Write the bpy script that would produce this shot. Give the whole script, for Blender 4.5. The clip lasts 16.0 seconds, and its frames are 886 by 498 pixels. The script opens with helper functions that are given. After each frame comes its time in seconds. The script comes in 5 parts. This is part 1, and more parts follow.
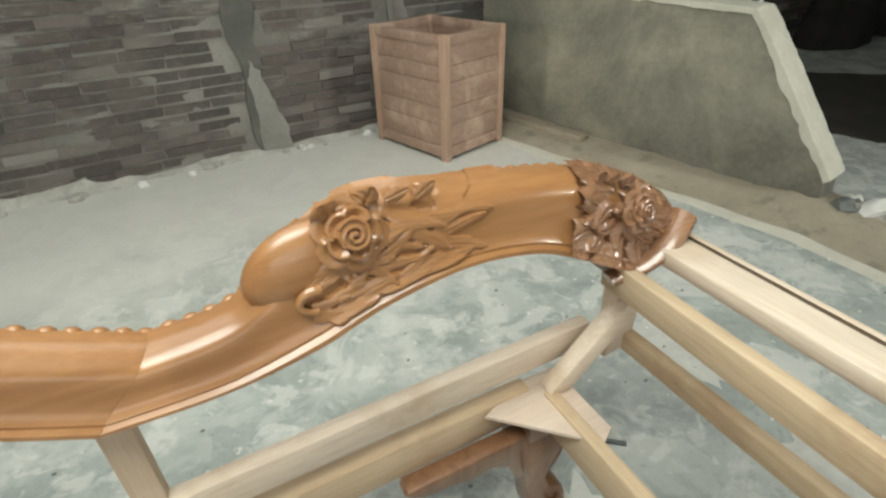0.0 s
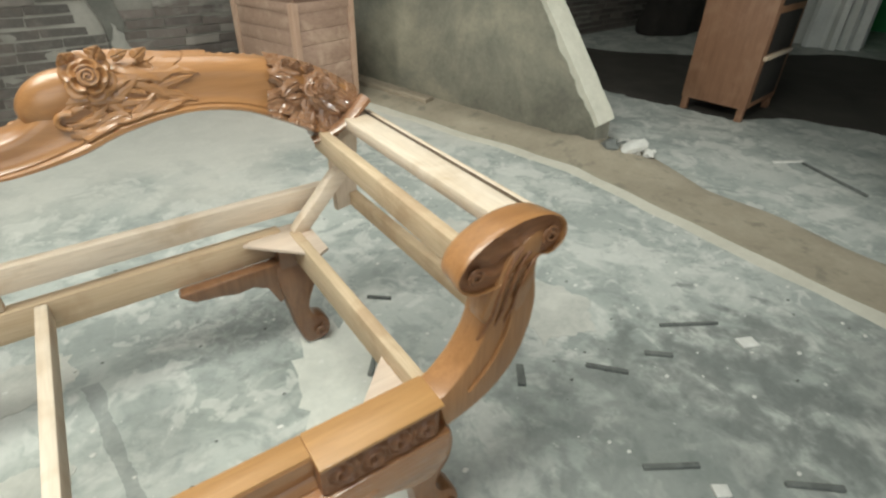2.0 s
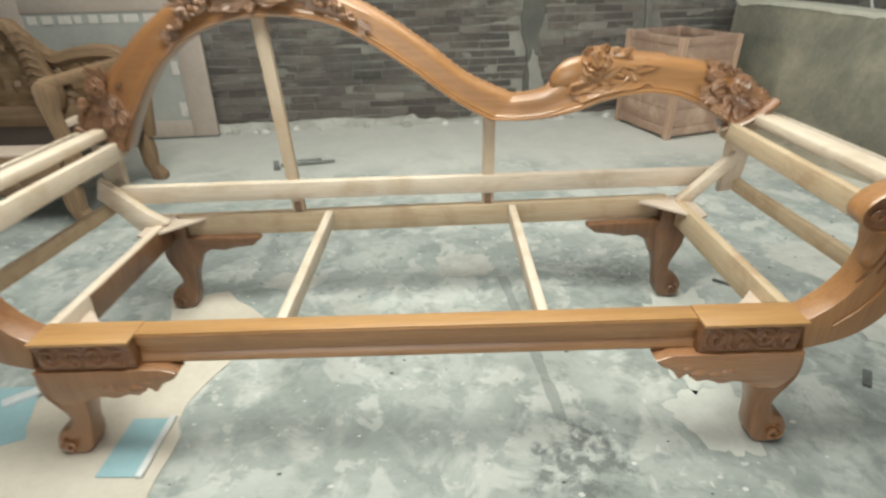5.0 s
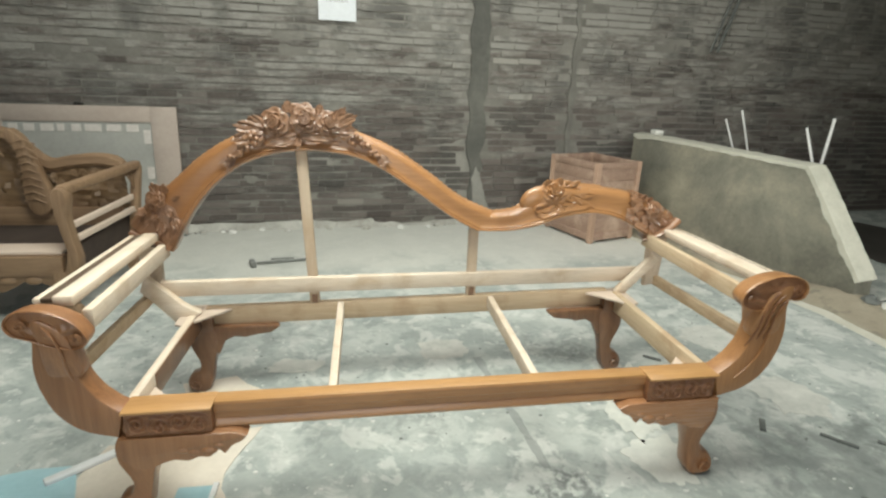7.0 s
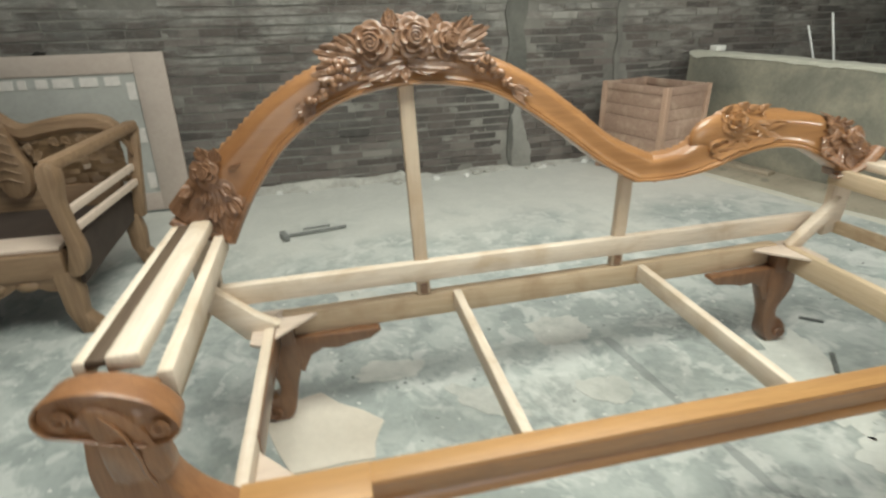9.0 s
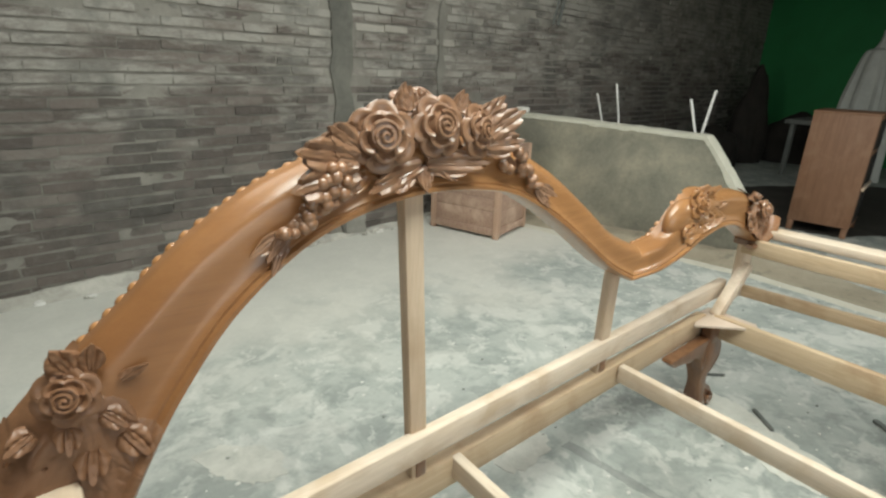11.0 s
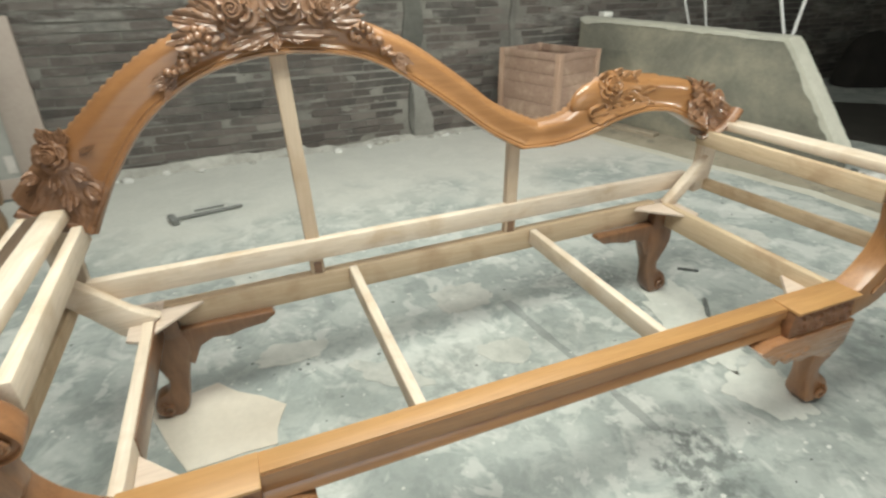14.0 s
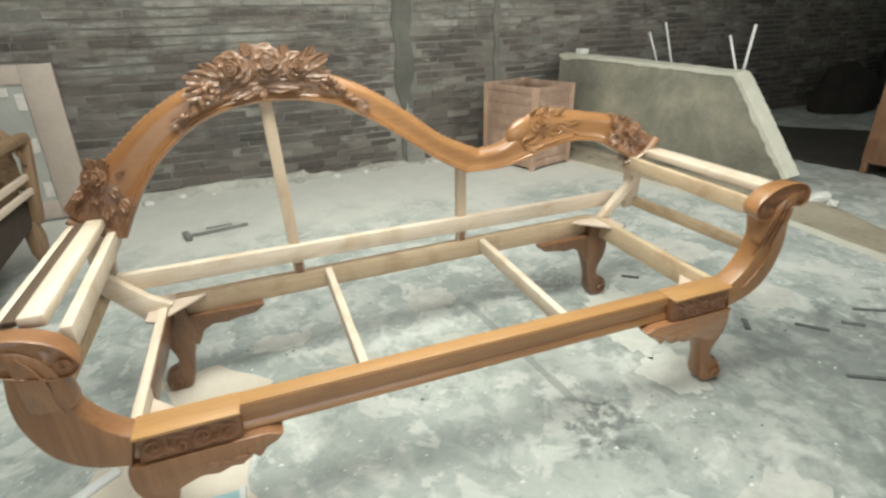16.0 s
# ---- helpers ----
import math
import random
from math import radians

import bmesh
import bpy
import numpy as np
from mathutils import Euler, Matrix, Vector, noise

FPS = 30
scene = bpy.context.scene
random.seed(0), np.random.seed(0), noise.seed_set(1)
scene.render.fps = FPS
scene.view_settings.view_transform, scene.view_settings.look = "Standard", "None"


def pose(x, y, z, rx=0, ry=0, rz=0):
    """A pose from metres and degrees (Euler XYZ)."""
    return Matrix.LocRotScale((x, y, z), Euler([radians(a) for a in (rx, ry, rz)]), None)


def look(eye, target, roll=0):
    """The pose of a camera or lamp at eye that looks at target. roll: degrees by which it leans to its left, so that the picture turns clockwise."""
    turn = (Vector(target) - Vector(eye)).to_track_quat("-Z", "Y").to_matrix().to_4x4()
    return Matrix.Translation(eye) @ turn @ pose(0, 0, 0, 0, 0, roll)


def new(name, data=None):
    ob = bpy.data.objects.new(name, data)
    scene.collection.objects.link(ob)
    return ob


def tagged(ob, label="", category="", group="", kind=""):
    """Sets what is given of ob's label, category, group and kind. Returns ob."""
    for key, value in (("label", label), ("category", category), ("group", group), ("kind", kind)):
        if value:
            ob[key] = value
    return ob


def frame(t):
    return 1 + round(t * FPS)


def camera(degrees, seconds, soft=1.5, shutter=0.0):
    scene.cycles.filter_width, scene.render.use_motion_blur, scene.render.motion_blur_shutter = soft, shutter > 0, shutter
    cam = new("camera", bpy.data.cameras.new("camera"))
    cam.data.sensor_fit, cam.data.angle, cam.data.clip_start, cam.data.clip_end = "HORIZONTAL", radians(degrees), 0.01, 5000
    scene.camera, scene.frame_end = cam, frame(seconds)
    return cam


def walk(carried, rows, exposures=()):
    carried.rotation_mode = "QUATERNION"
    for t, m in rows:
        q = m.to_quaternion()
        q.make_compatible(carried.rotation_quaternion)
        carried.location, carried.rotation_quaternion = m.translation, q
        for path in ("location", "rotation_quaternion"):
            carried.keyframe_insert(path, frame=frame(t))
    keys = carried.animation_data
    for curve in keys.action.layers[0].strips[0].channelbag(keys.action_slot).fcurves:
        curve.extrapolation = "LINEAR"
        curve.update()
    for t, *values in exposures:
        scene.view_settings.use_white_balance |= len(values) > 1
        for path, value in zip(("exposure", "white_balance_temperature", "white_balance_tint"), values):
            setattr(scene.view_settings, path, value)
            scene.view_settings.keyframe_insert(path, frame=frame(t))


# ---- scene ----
cam = camera(80.7, 16.0, soft=2.4, shutter=0.5)
PATH = [
    (0, (0.334, 0.329, 1.08), (1.071, 1.854, 0.018), -1.6),
    (0.5, (0.35, 0.214, 1.075), (1.075, 1.747, 0.014), -2.0),
    (1, (0.348, -0.014, 1.042), (1.151, 1.464, -0.04), -0.6),
    (1.5, (0.407, -0.172, 1.054), (1.332, 1.216, -0.049), 2.1),
    (2, (0.444, -0.31, 1.055), (1.408, 1.067, -0.029), 1.5),
    (2.5, (0.443, -0.421, 1.043), (1.131, 1.127, -0.02), -0.7),
    (3, (0.369, -0.463, 0.995), (0.865, 1.117, -0.127), -0.5),
    (3.5, (0.27, -0.484, 0.995), (0.679, 1.092, -0.166), 0.6),
    (4, (0.189, -0.479, 0.974), (0.427, 1.139, -0.178), 0.3),
    (4.5, (0.116, -0.501, 0.978), (0.147, 1.182, -0.102), -1.3),
    (5, (0.027, -0.716, 1.05), (0.015, 1.039, 0.09), -1.3),
    (7.5, (-0.341, -1.064, 1.186), (0.027, 0.808, 0.586), 1.7),
    (8, (-0.445, -0.999, 1.146), (-0.048, 0.835, 0.454), 1.2),
    (8.5, (-0.552, -0.747, 1.062), (-0.225, 1.051, 0.25), 0.2),
    (9, (-0.655, -0.476, 1.084), (-0.291, 1.314, 0.268), -1.3),
    (9.2, (-0.723, -0.39, 1.093), (-0.246, 1.393, 0.322), -0.9),
    (11.5, (-0.942, 0.189, 1.126), (0.268, 1.629, 0.444), 1.6),
    (12, (-0.871, 0.126, 1.091), (0.349, 1.528, 0.352), 1.7),
    (12.5, (-0.769, 0.016, 1.029), (0.411, 1.379, 0.164), 1.7),
    (13, (-0.729, -0.171, 1.02), (0.359, 1.223, 0.085), 0.4),
    (13.5, (-0.7, -0.38, 1.07), (0.186, 1.152, 0.139), 0.8),
    (14, (-0.585, -0.478, 1.085), (0.062, 1.174, 0.162), -0.5),
    (14.5, (-0.561, -0.559, 1.087), (-0.058, 1.15, 0.177), -0.9),
    (15, (-0.602, -0.671, 1.105), (-0.099, 1.044, 0.209), -0.2),
    (15.5, (-0.604, -0.757, 1.143), (-0.009, 0.934, 0.257), 0.5),
    (16, (-0.525, -0.857, 1.172), (0.089, 0.853, 0.337), -1.3),
]
walk(cam, [(t, look(eye, target, roll)) for t, eye, target, roll in PATH],
     [(0, -0.22), (1.2, -0.12), (2.2, -0.08), (3.2, -0.1), (4.5, -0.05), (8, 0.0), (9, -0.12), (11.3, -0.1), (12.5, -0.06), (14.5, 0.0), (16, 0.08)])

# ---- world and light ----
world = bpy.data.worlds.new("world")
scene.world = world
world.use_nodes = True
wn = world.node_tree.nodes
sky = wn.new("ShaderNodeTexSky")
sky.sky_type, sky.sun_disc, sky.sun_elevation, sky.sun_rotation = "NISHITA", False, radians(40), radians(200)
world.node_tree.links.new(sky.outputs[0], wn["Background"].inputs[0])
wn["Background"].inputs[1].default_value = 0.08


def area_lamp(name, eye, target, w, h, watts, colour=(1, 0.96, 0.9), spread=180):
    data = bpy.data.lights.new(name, "AREA")
    data.shape, data.size, data.size_y, data.energy, data.color = "RECTANGLE", w, h, watts, colour
    data.spread = radians(spread)
    ob = new(name, data)
    ob.matrix_basis = look(eye, target)
    return ob


area_lamp("ceiling_lamp", (-0.25, 0.15, 2.75), (-0.1, 0.8, 0.3), 1.7, 1.1, 95, (0.95, 1.0, 0.92))
# added overhead fill for the wall and back floor, no known source
area_lamp("overhead_fill", (0.1, 2.0, 3.28), (0.1, 2.1, 0), 3.4, 1.6, 56, (0.97, 1.0, 0.95))
area_lamp("work_lamp_east", (3.6, -1.2, 1.7), (1.7, 2.5, 0.35), 0.16, 0.16, 12, (0.98, 1.0, 0.93), 72)
area_lamp("work_lamp_west", (-3.9, 1.3, 1.35), (2.2, 2.3, 0.25), 0.2, 0.2, 2.6, (1.0, 0.98, 0.88), 32)
# weak fill added for the far bricks, not a lamp of the room
area_lamp("far_wall_fill", (3.0, 1.5, 2.95), (3.3, 3.7, 1.3), 1.0, 0.5, 2.5, (0.98, 1.0, 0.93), 110)
# frontal fill added behind the camera; its doorway is assumed
area_lamp("front_fill", (-0.9, -4.02, 1.45), (-0.6, 0, 1.1), 3.6, 2.5, 46, (0.95, 1.0, 0.98))


# ---- materials ----
def mat_new(name):
    m = bpy.data.materials.new(name)
    m.use_nodes = True
    nt = m.node_tree
    return m, nt, nt.nodes["Principled BSDF"]


def node(nt, kind, **inputs):
    n = nt.nodes.new(kind)
    for k, v in inputs.items():
        n.inputs[k.replace("_", " ")].default_value = v
    return n


def coords(nt, scale=(1, 1, 1), rot=(0, 0, 0)):
    tc = nt.nodes.new("ShaderNodeTexCoord")
    mp = nt.nodes.new("ShaderNodeMapping")
    mp.inputs["Scale"].default_value = scale
    mp.inputs["Rotation"].default_value = rot
    nt.links.new(tc.outputs["Object"], mp.inputs[0])
    return mp.outputs[0]


def noise_tex(nt, vec, scale, detail=4.0, rough=0.55, distort=0.0):
    n = node(nt, "ShaderNodeTexNoise", Scale=scale, Detail=detail, Roughness=rough, Distortion=distort)
    nt.links.new(vec, n.inputs["Vector"])
    return n.outputs[0]


def ramp(nt, fac, stops):
    r = nt.nodes.new("ShaderNodeValToRGB")
    e = r.color_ramp.elements
    while len(e) < len(stops):
        e.new(0.5)
    for el, (p, c) in zip(e, stops):
        el.position = p
        el.color = (*c, 1) if len(c) == 3 else c
    nt.links.new(fac, r.inputs[0])
    return r.outputs[0]


def mix(nt, fac, a, b, blend="MIX"):
    m = nt.nodes.new("ShaderNodeMix")
    m.data_type, m.blend_type = "RGBA", blend
    for sock, v in ((m.inputs[0], fac), (m.inputs[6], a), (m.inputs[7], b)):
        if isinstance(v, bpy.types.NodeSocket):
            nt.links.new(v, sock)
        else:
            sock.default_value = (*v, 1) if isinstance(v, tuple) else v
    return m.outputs[2]


def math_node(nt, op, a, b=0.0):
    m = nt.nodes.new("ShaderNodeMath")
    m.operation = op
    for sock, v in zip(m.inputs, (a, b)):
        if isinstance(v, bpy.types.NodeSocket):
            nt.links.new(v, sock)
        else:
            sock.default_value = v
    return m.outputs[0]


def step(nt, fac, lo, hi):
    return ramp(nt, fac, [(lo, (0, 0, 0)), (hi, (1, 1, 1))])


def bump(nt, bsdf, height, strength=0.3, dist=0.01):
    b = node(nt, "ShaderNodeBump", Strength=strength, Distance=dist)
    nt.links.new(height, b.inputs["Height"])
    nt.links.new(b.outputs[0], bsdf.inputs["Normal"])


def put_colour(nt, bsdf, colour, rough):
    nt.links.new(colour, bsdf.inputs["Base Color"])
    if isinstance(rough, bpy.types.NodeSocket):
        nt.links.new(rough, bsdf.inputs["Roughness"])
    else:
        bsdf.inputs["Roughness"].default_value = rough


GRAIN = {"x": (1.2, 22, 22), "y": (22, 1.2, 22), "z": (22, 22, 1.2)}


def wood(name, light, dark, rough, axis="x", coat=0.0, stain=None, stain_amount=0.5, relief=0.12, deepen=None):
    m, nt, b = mat_new(name)
    v = coords(nt, GRAIN[axis])
    grain = noise_tex(nt, v, 2.2, 6, 0.62, 0.6)
    fine = noise_tex(nt, v, 11, 3, 0.6)
    broad = noise_tex(nt, coords(nt), 3.0, 3)
    c = mix(nt, step(nt, grain, 0.34, 0.7), light, dark)
    c = mix(nt, math_node(nt, "MULTIPLY", step(nt, fine, 0.45, 0.75), 0.35), c, tuple(x * 0.6 for x in dark))
    c = mix(nt, math_node(nt, "MULTIPLY", step(nt, broad, 0.4, 0.68), 0.4), c, tuple(x * 0.78 for x in light))
    if stain:
        patch = noise_tex(nt, coords(nt), 6.5, 4, 0.6, 0.4)
        c = mix(nt, math_node(nt, "MULTIPLY", step(nt, patch, 0.5, 0.66), stain_amount), c, stain)
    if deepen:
        # deeper brown towards one end
        x0, x1, deep_tone = deepen
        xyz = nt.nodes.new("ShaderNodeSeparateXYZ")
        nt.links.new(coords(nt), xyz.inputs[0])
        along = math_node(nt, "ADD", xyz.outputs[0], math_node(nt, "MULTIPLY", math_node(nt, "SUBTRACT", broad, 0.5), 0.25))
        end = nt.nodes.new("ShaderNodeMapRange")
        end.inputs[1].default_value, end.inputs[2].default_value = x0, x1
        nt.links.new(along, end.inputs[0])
        c = mix(nt, math_node(nt, "MULTIPLY", end.outputs[0], 0.75), c, deep_tone)
    r = math_node(nt, "ADD", math_node(nt, "MULTIPLY", fine, 0.22), rough - 0.1)
    put_colour(nt, b, c, r)
    b.inputs["Coat Weight"].default_value = coat
    b.inputs["Coat Roughness"].default_value = 0.18
    bump(nt, b, mix(nt, 0.5, grain, fine), relief, 0.004)
    return m


TEAK, TEAK_DARK = (0.43, 0.21, 0.083), (0.32, 0.147, 0.055)
polished = wood("polished_teak", TEAK, TEAK_DARK, 0.33, "x", 0.6, stain=(0.2, 0.085, 0.03), stain_amount=0.35)
crest_wood = wood("teak_crest", TEAK, TEAK_DARK, 0.34, "x", 0.5, stain=(0.24, 0.105, 0.038), stain_amount=0.3, deepen=(-0.5, -0.95, (0.19, 0.078, 0.03)))
rail_top_wood = wood("light_golden_teak", (0.52, 0.285, 0.11), (0.4, 0.2, 0.072), 0.42, "x", 0.2)
polished_z = wood("polished_teak_upright", TEAK, TEAK_DARK, 0.38, "z", 0.4)
carved = wood("carved_teak", (0.29, 0.16, 0.092), (0.22, 0.115, 0.064), 0.32, "x", 0.35, stain=(0.2, 0.098, 0.052), stain_amount=0.5, relief=0.1)
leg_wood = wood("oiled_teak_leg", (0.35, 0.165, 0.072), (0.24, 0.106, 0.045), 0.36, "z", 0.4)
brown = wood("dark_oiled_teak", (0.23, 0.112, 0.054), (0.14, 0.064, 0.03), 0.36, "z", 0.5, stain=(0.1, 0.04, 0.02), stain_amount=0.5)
brown_carved = wood("oiled_carved_teak", (0.34, 0.18, 0.098), (0.25, 0.124, 0.063), 0.26, "x", 0.8, stain=(0.22, 0.1, 0.05), stain_amount=0.5)
# carved teak darkened: the west end's shade is in this colour
dark_carved = wood("west_shaded_carving", (0.25, 0.122, 0.06), (0.17, 0.08, 0.038), 0.46, "x", 0.12, stain=(0.09, 0.042, 0.022), stain_amount=0.5)
# dark brown that stands for the shade in the arm gaps
gap_shade_mat = wood("gap_shade_brown", (0.13, 0.085, 0.052), (0.08, 0.05, 0.03), 0.6, "y")
apron_wood = wood("reddish_polished_teak", (0.46, 0.225, 0.105), (0.34, 0.155, 0.07), 0.26, "x", 0.8)
scroll_wood = wood("stained_scroll_face", (0.31, 0.14, 0.06), (0.18, 0.075, 0.032), 0.48, "x", 0.12, relief=0.2)
stained = wood("stained_teak_panel", (0.29, 0.13, 0.058), (0.15, 0.063, 0.028), 0.48, "x", 0.12, relief=0.25)
PALE, PALE_DARK = (0.745, 0.63, 0.51), (0.64, 0.515, 0.385)
raw_x = wood("raw_timber_lengthwise", PALE, PALE_DARK, 0.72, "x", stain=(0.44, 0.3, 0.17), stain_amount=0.5)
raw_y = wood("raw_timber_crosswise", PALE, PALE_DARK, 0.72, "y", stain=(0.46, 0.32, 0.19), stain_amount=0.5)
raw_z = wood("raw_timber_upright", PALE, PALE_DARK, 0.72, "z", stain=(0.46, 0.32, 0.19), stain_amount=0.5)
raw_tan = wood("tan_raw_timber", (0.6, 0.455, 0.305), (0.48, 0.34, 0.21), 0.7, "x", stain=(0.34, 0.21, 0.115), stain_amount=0.5)
raw_tan_y = wood("tan_raw_timber_crosswise", (0.63, 0.485, 0.33), (0.51, 0.375, 0.235), 0.7, "y", stain=(0.34, 0.21, 0.115), stain_amount=0.5)
raw_post = wood("tan_raw_upright", (0.68, 0.54, 0.4), (0.58, 0.435, 0.3), 0.68, "z", stain=(0.42, 0.27, 0.15), stain_amount=0.35)
ply = wood("pinkish_ply_plate", (0.64, 0.52, 0.42), (0.55, 0.42, 0.33), 0.75, "x")
box_x = wood("dusty_teak_board", (0.36, 0.242, 0.18), (0.26, 0.16, 0.112), 0.75, "x", stain=(0.52, 0.38, 0.28), stain_amount=0.55)
box_z = wood("dusty_teak_stile", (0.45, 0.3, 0.215), (0.34, 0.21, 0.14), 0.75, "z", stain=(0.55, 0.41, 0.31), stain_amount=0.4)
old_x = wood("old_sofa_teak", (0.28, 0.178, 0.1), (0.17, 0.1, 0.054), 0.6, "x", stain=(0.15, 0.08, 0.04), stain_amount=0.4, relief=0.4)
old_z = wood("old_sofa_teak_upright", (0.28, 0.178, 0.1), (0.17, 0.1, 0.054), 0.6, "z", stain=(0.15, 0.08, 0.04), stain_amount=0.4, relief=0.4)
old_carved = wood("old_sofa_carving", (0.24, 0.15, 0.078), (0.13, 0.075, 0.038), 0.5, "x", stain=(0.08, 0.042, 0.02), stain_amount=0.6, relief=0.4)
plank_mat = wood("dusty_plank", (0.37, 0.31, 0.23), (0.27, 0.22, 0.16), 0.85, "y", stain=(0.2, 0.16, 0.11), stain_amount=0.5)
cab_wood = wood("reddish_cabinet_board", (0.26, 0.135, 0.075), (0.19, 0.09, 0.048), 0.55, "z", stain=(0.31, 0.18, 0.11), stain_amount=0.4)


def stone(name, stops, scale=3.0, rough=0.9, spots=None, relief=0.4, fine_scale=40):
    m, nt, b = mat_new(name)
    v = coords(nt)
    big = noise_tex(nt, v, scale, 8, 0.62, 0.3)
    fine = noise_tex(nt, v, fine_scale, 4, 0.7)
    c = ramp(nt, big, stops)
    c = mix(nt, 0.35, c, mix(nt, fine, tuple(0.55 * x for x in stops[0][1]), stops[-1][1]), "MIX")
    if spots:
        s = noise_tex(nt, v, scale * 3.1, 5, 0.6)
        c = mix(nt, math_node(nt, "MULTIPLY", step(nt, s, 0.56, 0.68), 0.7), c, spots)
    put_colour(nt, b, c, rough)
    bump(nt, b, mix(nt, 0.4, big, fine), relief, 0.01)
    return m


slab_mat = stone("grey_cement_coat", [(0.36, (0.09, 0.09, 0.074)), (0.46, (0.16, 0.157, 0.126)), (0.54, (0.245, 0.23, 0.177)), (0.64, (0.375, 0.342, 0.258))], 1.7, relief=0.35)
slab_edge_mat = stone("pale_trowelled_cement", [(0.3, (0.42, 0.41, 0.335)), (0.65, (0.6, 0.58, 0.49))], 6, relief=0.5)
mortar_mat = stone("grey_mortar", [(0.34, (0.12, 0.112, 0.097)), (0.5, (0.19, 0.178, 0.155)), (0.66, (0.28, 0.264, 0.232))], 2.6, relief=0.8)
column_mat = stone("cement_column", [(0.32, (0.06, 0.06, 0.053)), (0.5, (0.095, 0.093, 0.081)), (0.68, (0.18, 0.174, 0.15))], 2.6, relief=0.6)
smear_mat = stone("pale_smeared_mortar", [(0.32, (0.17, 0.162, 0.143)), (0.5, (0.24, 0.23, 0.204)), (0.68, (0.31, 0.298, 0.265))], 4, relief=0.4)
seam_mat = stone("grey_cement_seam", [(0.32, (0.09, 0.086, 0.075)), (0.5, (0.15, 0.142, 0.124)), (0.68, (0.23, 0.22, 0.192))], 3.5, relief=0.6)
# for walls and ceiling out of view, kept dark to cut bounced light
plaster_mat = stone("plain_plaster", [(0.3, (0.14, 0.14, 0.126)), (0.7, (0.2, 0.195, 0.176))], 2.0)
green_mat = stone("green_painted_wall", [(0.3, (0.012, 0.16, 0.045)), (0.7, (0.02, 0.24, 0.07))], 1.5, 0.7, relief=0.1)
sand_mat = stone("sandy_cement_strip", [(0.3, (0.235, 0.2, 0.145)), (0.5, (0.315, 0.27, 0.2)), (0.7, (0.4, 0.35, 0.265))], 3.2, spots=(0.17, 0.155, 0.118), relief=0.5)
lip_mat = stone("pale_cement_lip", [(0.3, (0.46, 0.435, 0.36)), (0.7, (0.6, 0.575, 0.49))], 5, relief=0.4)
dark_floor_mat = stone("dark_brown_floor", [(0.3, (0.026, 0.023, 0.019)), (0.7, (0.062, 0.054, 0.044))], 3.5, relief=0.6)
rubble_mat = stone("mortar_rubble", [(0.3, (0.22, 0.21, 0.18)), (0.7, (0.58, 0.56, 0.5))], 9, relief=0.9)
white_rubble_mat = stone("white_plaster_crumb", [(0.3, (0.55, 0.54, 0.5)), (0.7, (0.78, 0.77, 0.72))], 12, relief=0.6)
dark_debris_mat = stone("blackened_offcut", [(0.3, (0.085, 0.092, 0.085)), (0.7, (0.19, 0.198, 0.183))], 20, relief=0.5)
paper_mat = stone("cream_card", [(0.3, (0.6, 0.52, 0.42)), (0.7, (0.72, 0.65, 0.55))], 3, 0.8, relief=0.08)
powder_mat = stone("spilt_plaster_powder", [(0.3, (0.53, 0.535, 0.485)), (0.7, (0.68, 0.675, 0.61))], 14, 0.95, relief=0.3)
worn_mat = stone("worn_pale_screed", [(0.32, (0.4, 0.405, 0.365)), (0.5, (0.52, 0.515, 0.465)), (0.68, (0.62, 0.61, 0.55))], 11, 0.9, relief=0.3)
blue_mat = stone("pale_blue_plastic", [(0.3, (0.3, 0.5, 0.54)), (0.7, (0.42, 0.6, 0.63))], 4, 0.45, relief=0.05)
white_mat = stone("white_paint", [(0.3, (0.7, 0.7, 0.68)), (0.7, (0.8, 0.8, 0.78))], 10, 0.5, relief=0.05)
sheet_mat = stone("white_dust_sheet", [(0.3, (0.5, 0.51, 0.48)), (0.7, (0.66, 0.67, 0.63))], 6, 0.85, relief=0.2)
tape_mat = stone("pinkish_tape", [(0.3, (0.58, 0.53, 0.48)), (0.7, (0.7, 0.65, 0.6))], 20, 0.8, relief=0.1)
dark_cloth_mat = stone("dark_brown_cloth", [(0.3, (0.035, 0.022, 0.016)), (0.7, (0.06, 0.04, 0.028))], 8, 0.95, relief=0.2)
black_mat = stone("matt_black", [(0.3, (0.012, 0.01, 0.009)), (0.7, (0.03, 0.025, 0.02))], 8, 0.95, relief=0.2)
panel_frame_mat = stone("pinkish_primed_board", [(0.3, (0.4, 0.32, 0.27)), (0.7, (0.5, 0.42, 0.36))], 4, 0.8, relief=0.1)
panel_mat = stone("grey_dusty_glass", [(0.3, (0.33, 0.325, 0.295)), (0.7, (0.46, 0.45, 0.41))], 4, 0.85, relief=0.05)
sign_mat = stone("white_paper", [(0.3, (0.72, 0.74, 0.76)), (0.7, (0.8, 0.82, 0.84))], 6, 0.7, relief=0.03)
ink_mat = stone("faded_ink", [(0.3, (0.42, 0.4, 0.4)), (0.7, (0.52, 0.5, 0.5))], 30, 0.7, relief=0.02)
metal_mat = stone("dull_iron", [(0.3, (0.15, 0.153, 0.142)), (0.7, (0.26, 0.262, 0.243))], 30, 0.5, relief=0.2)


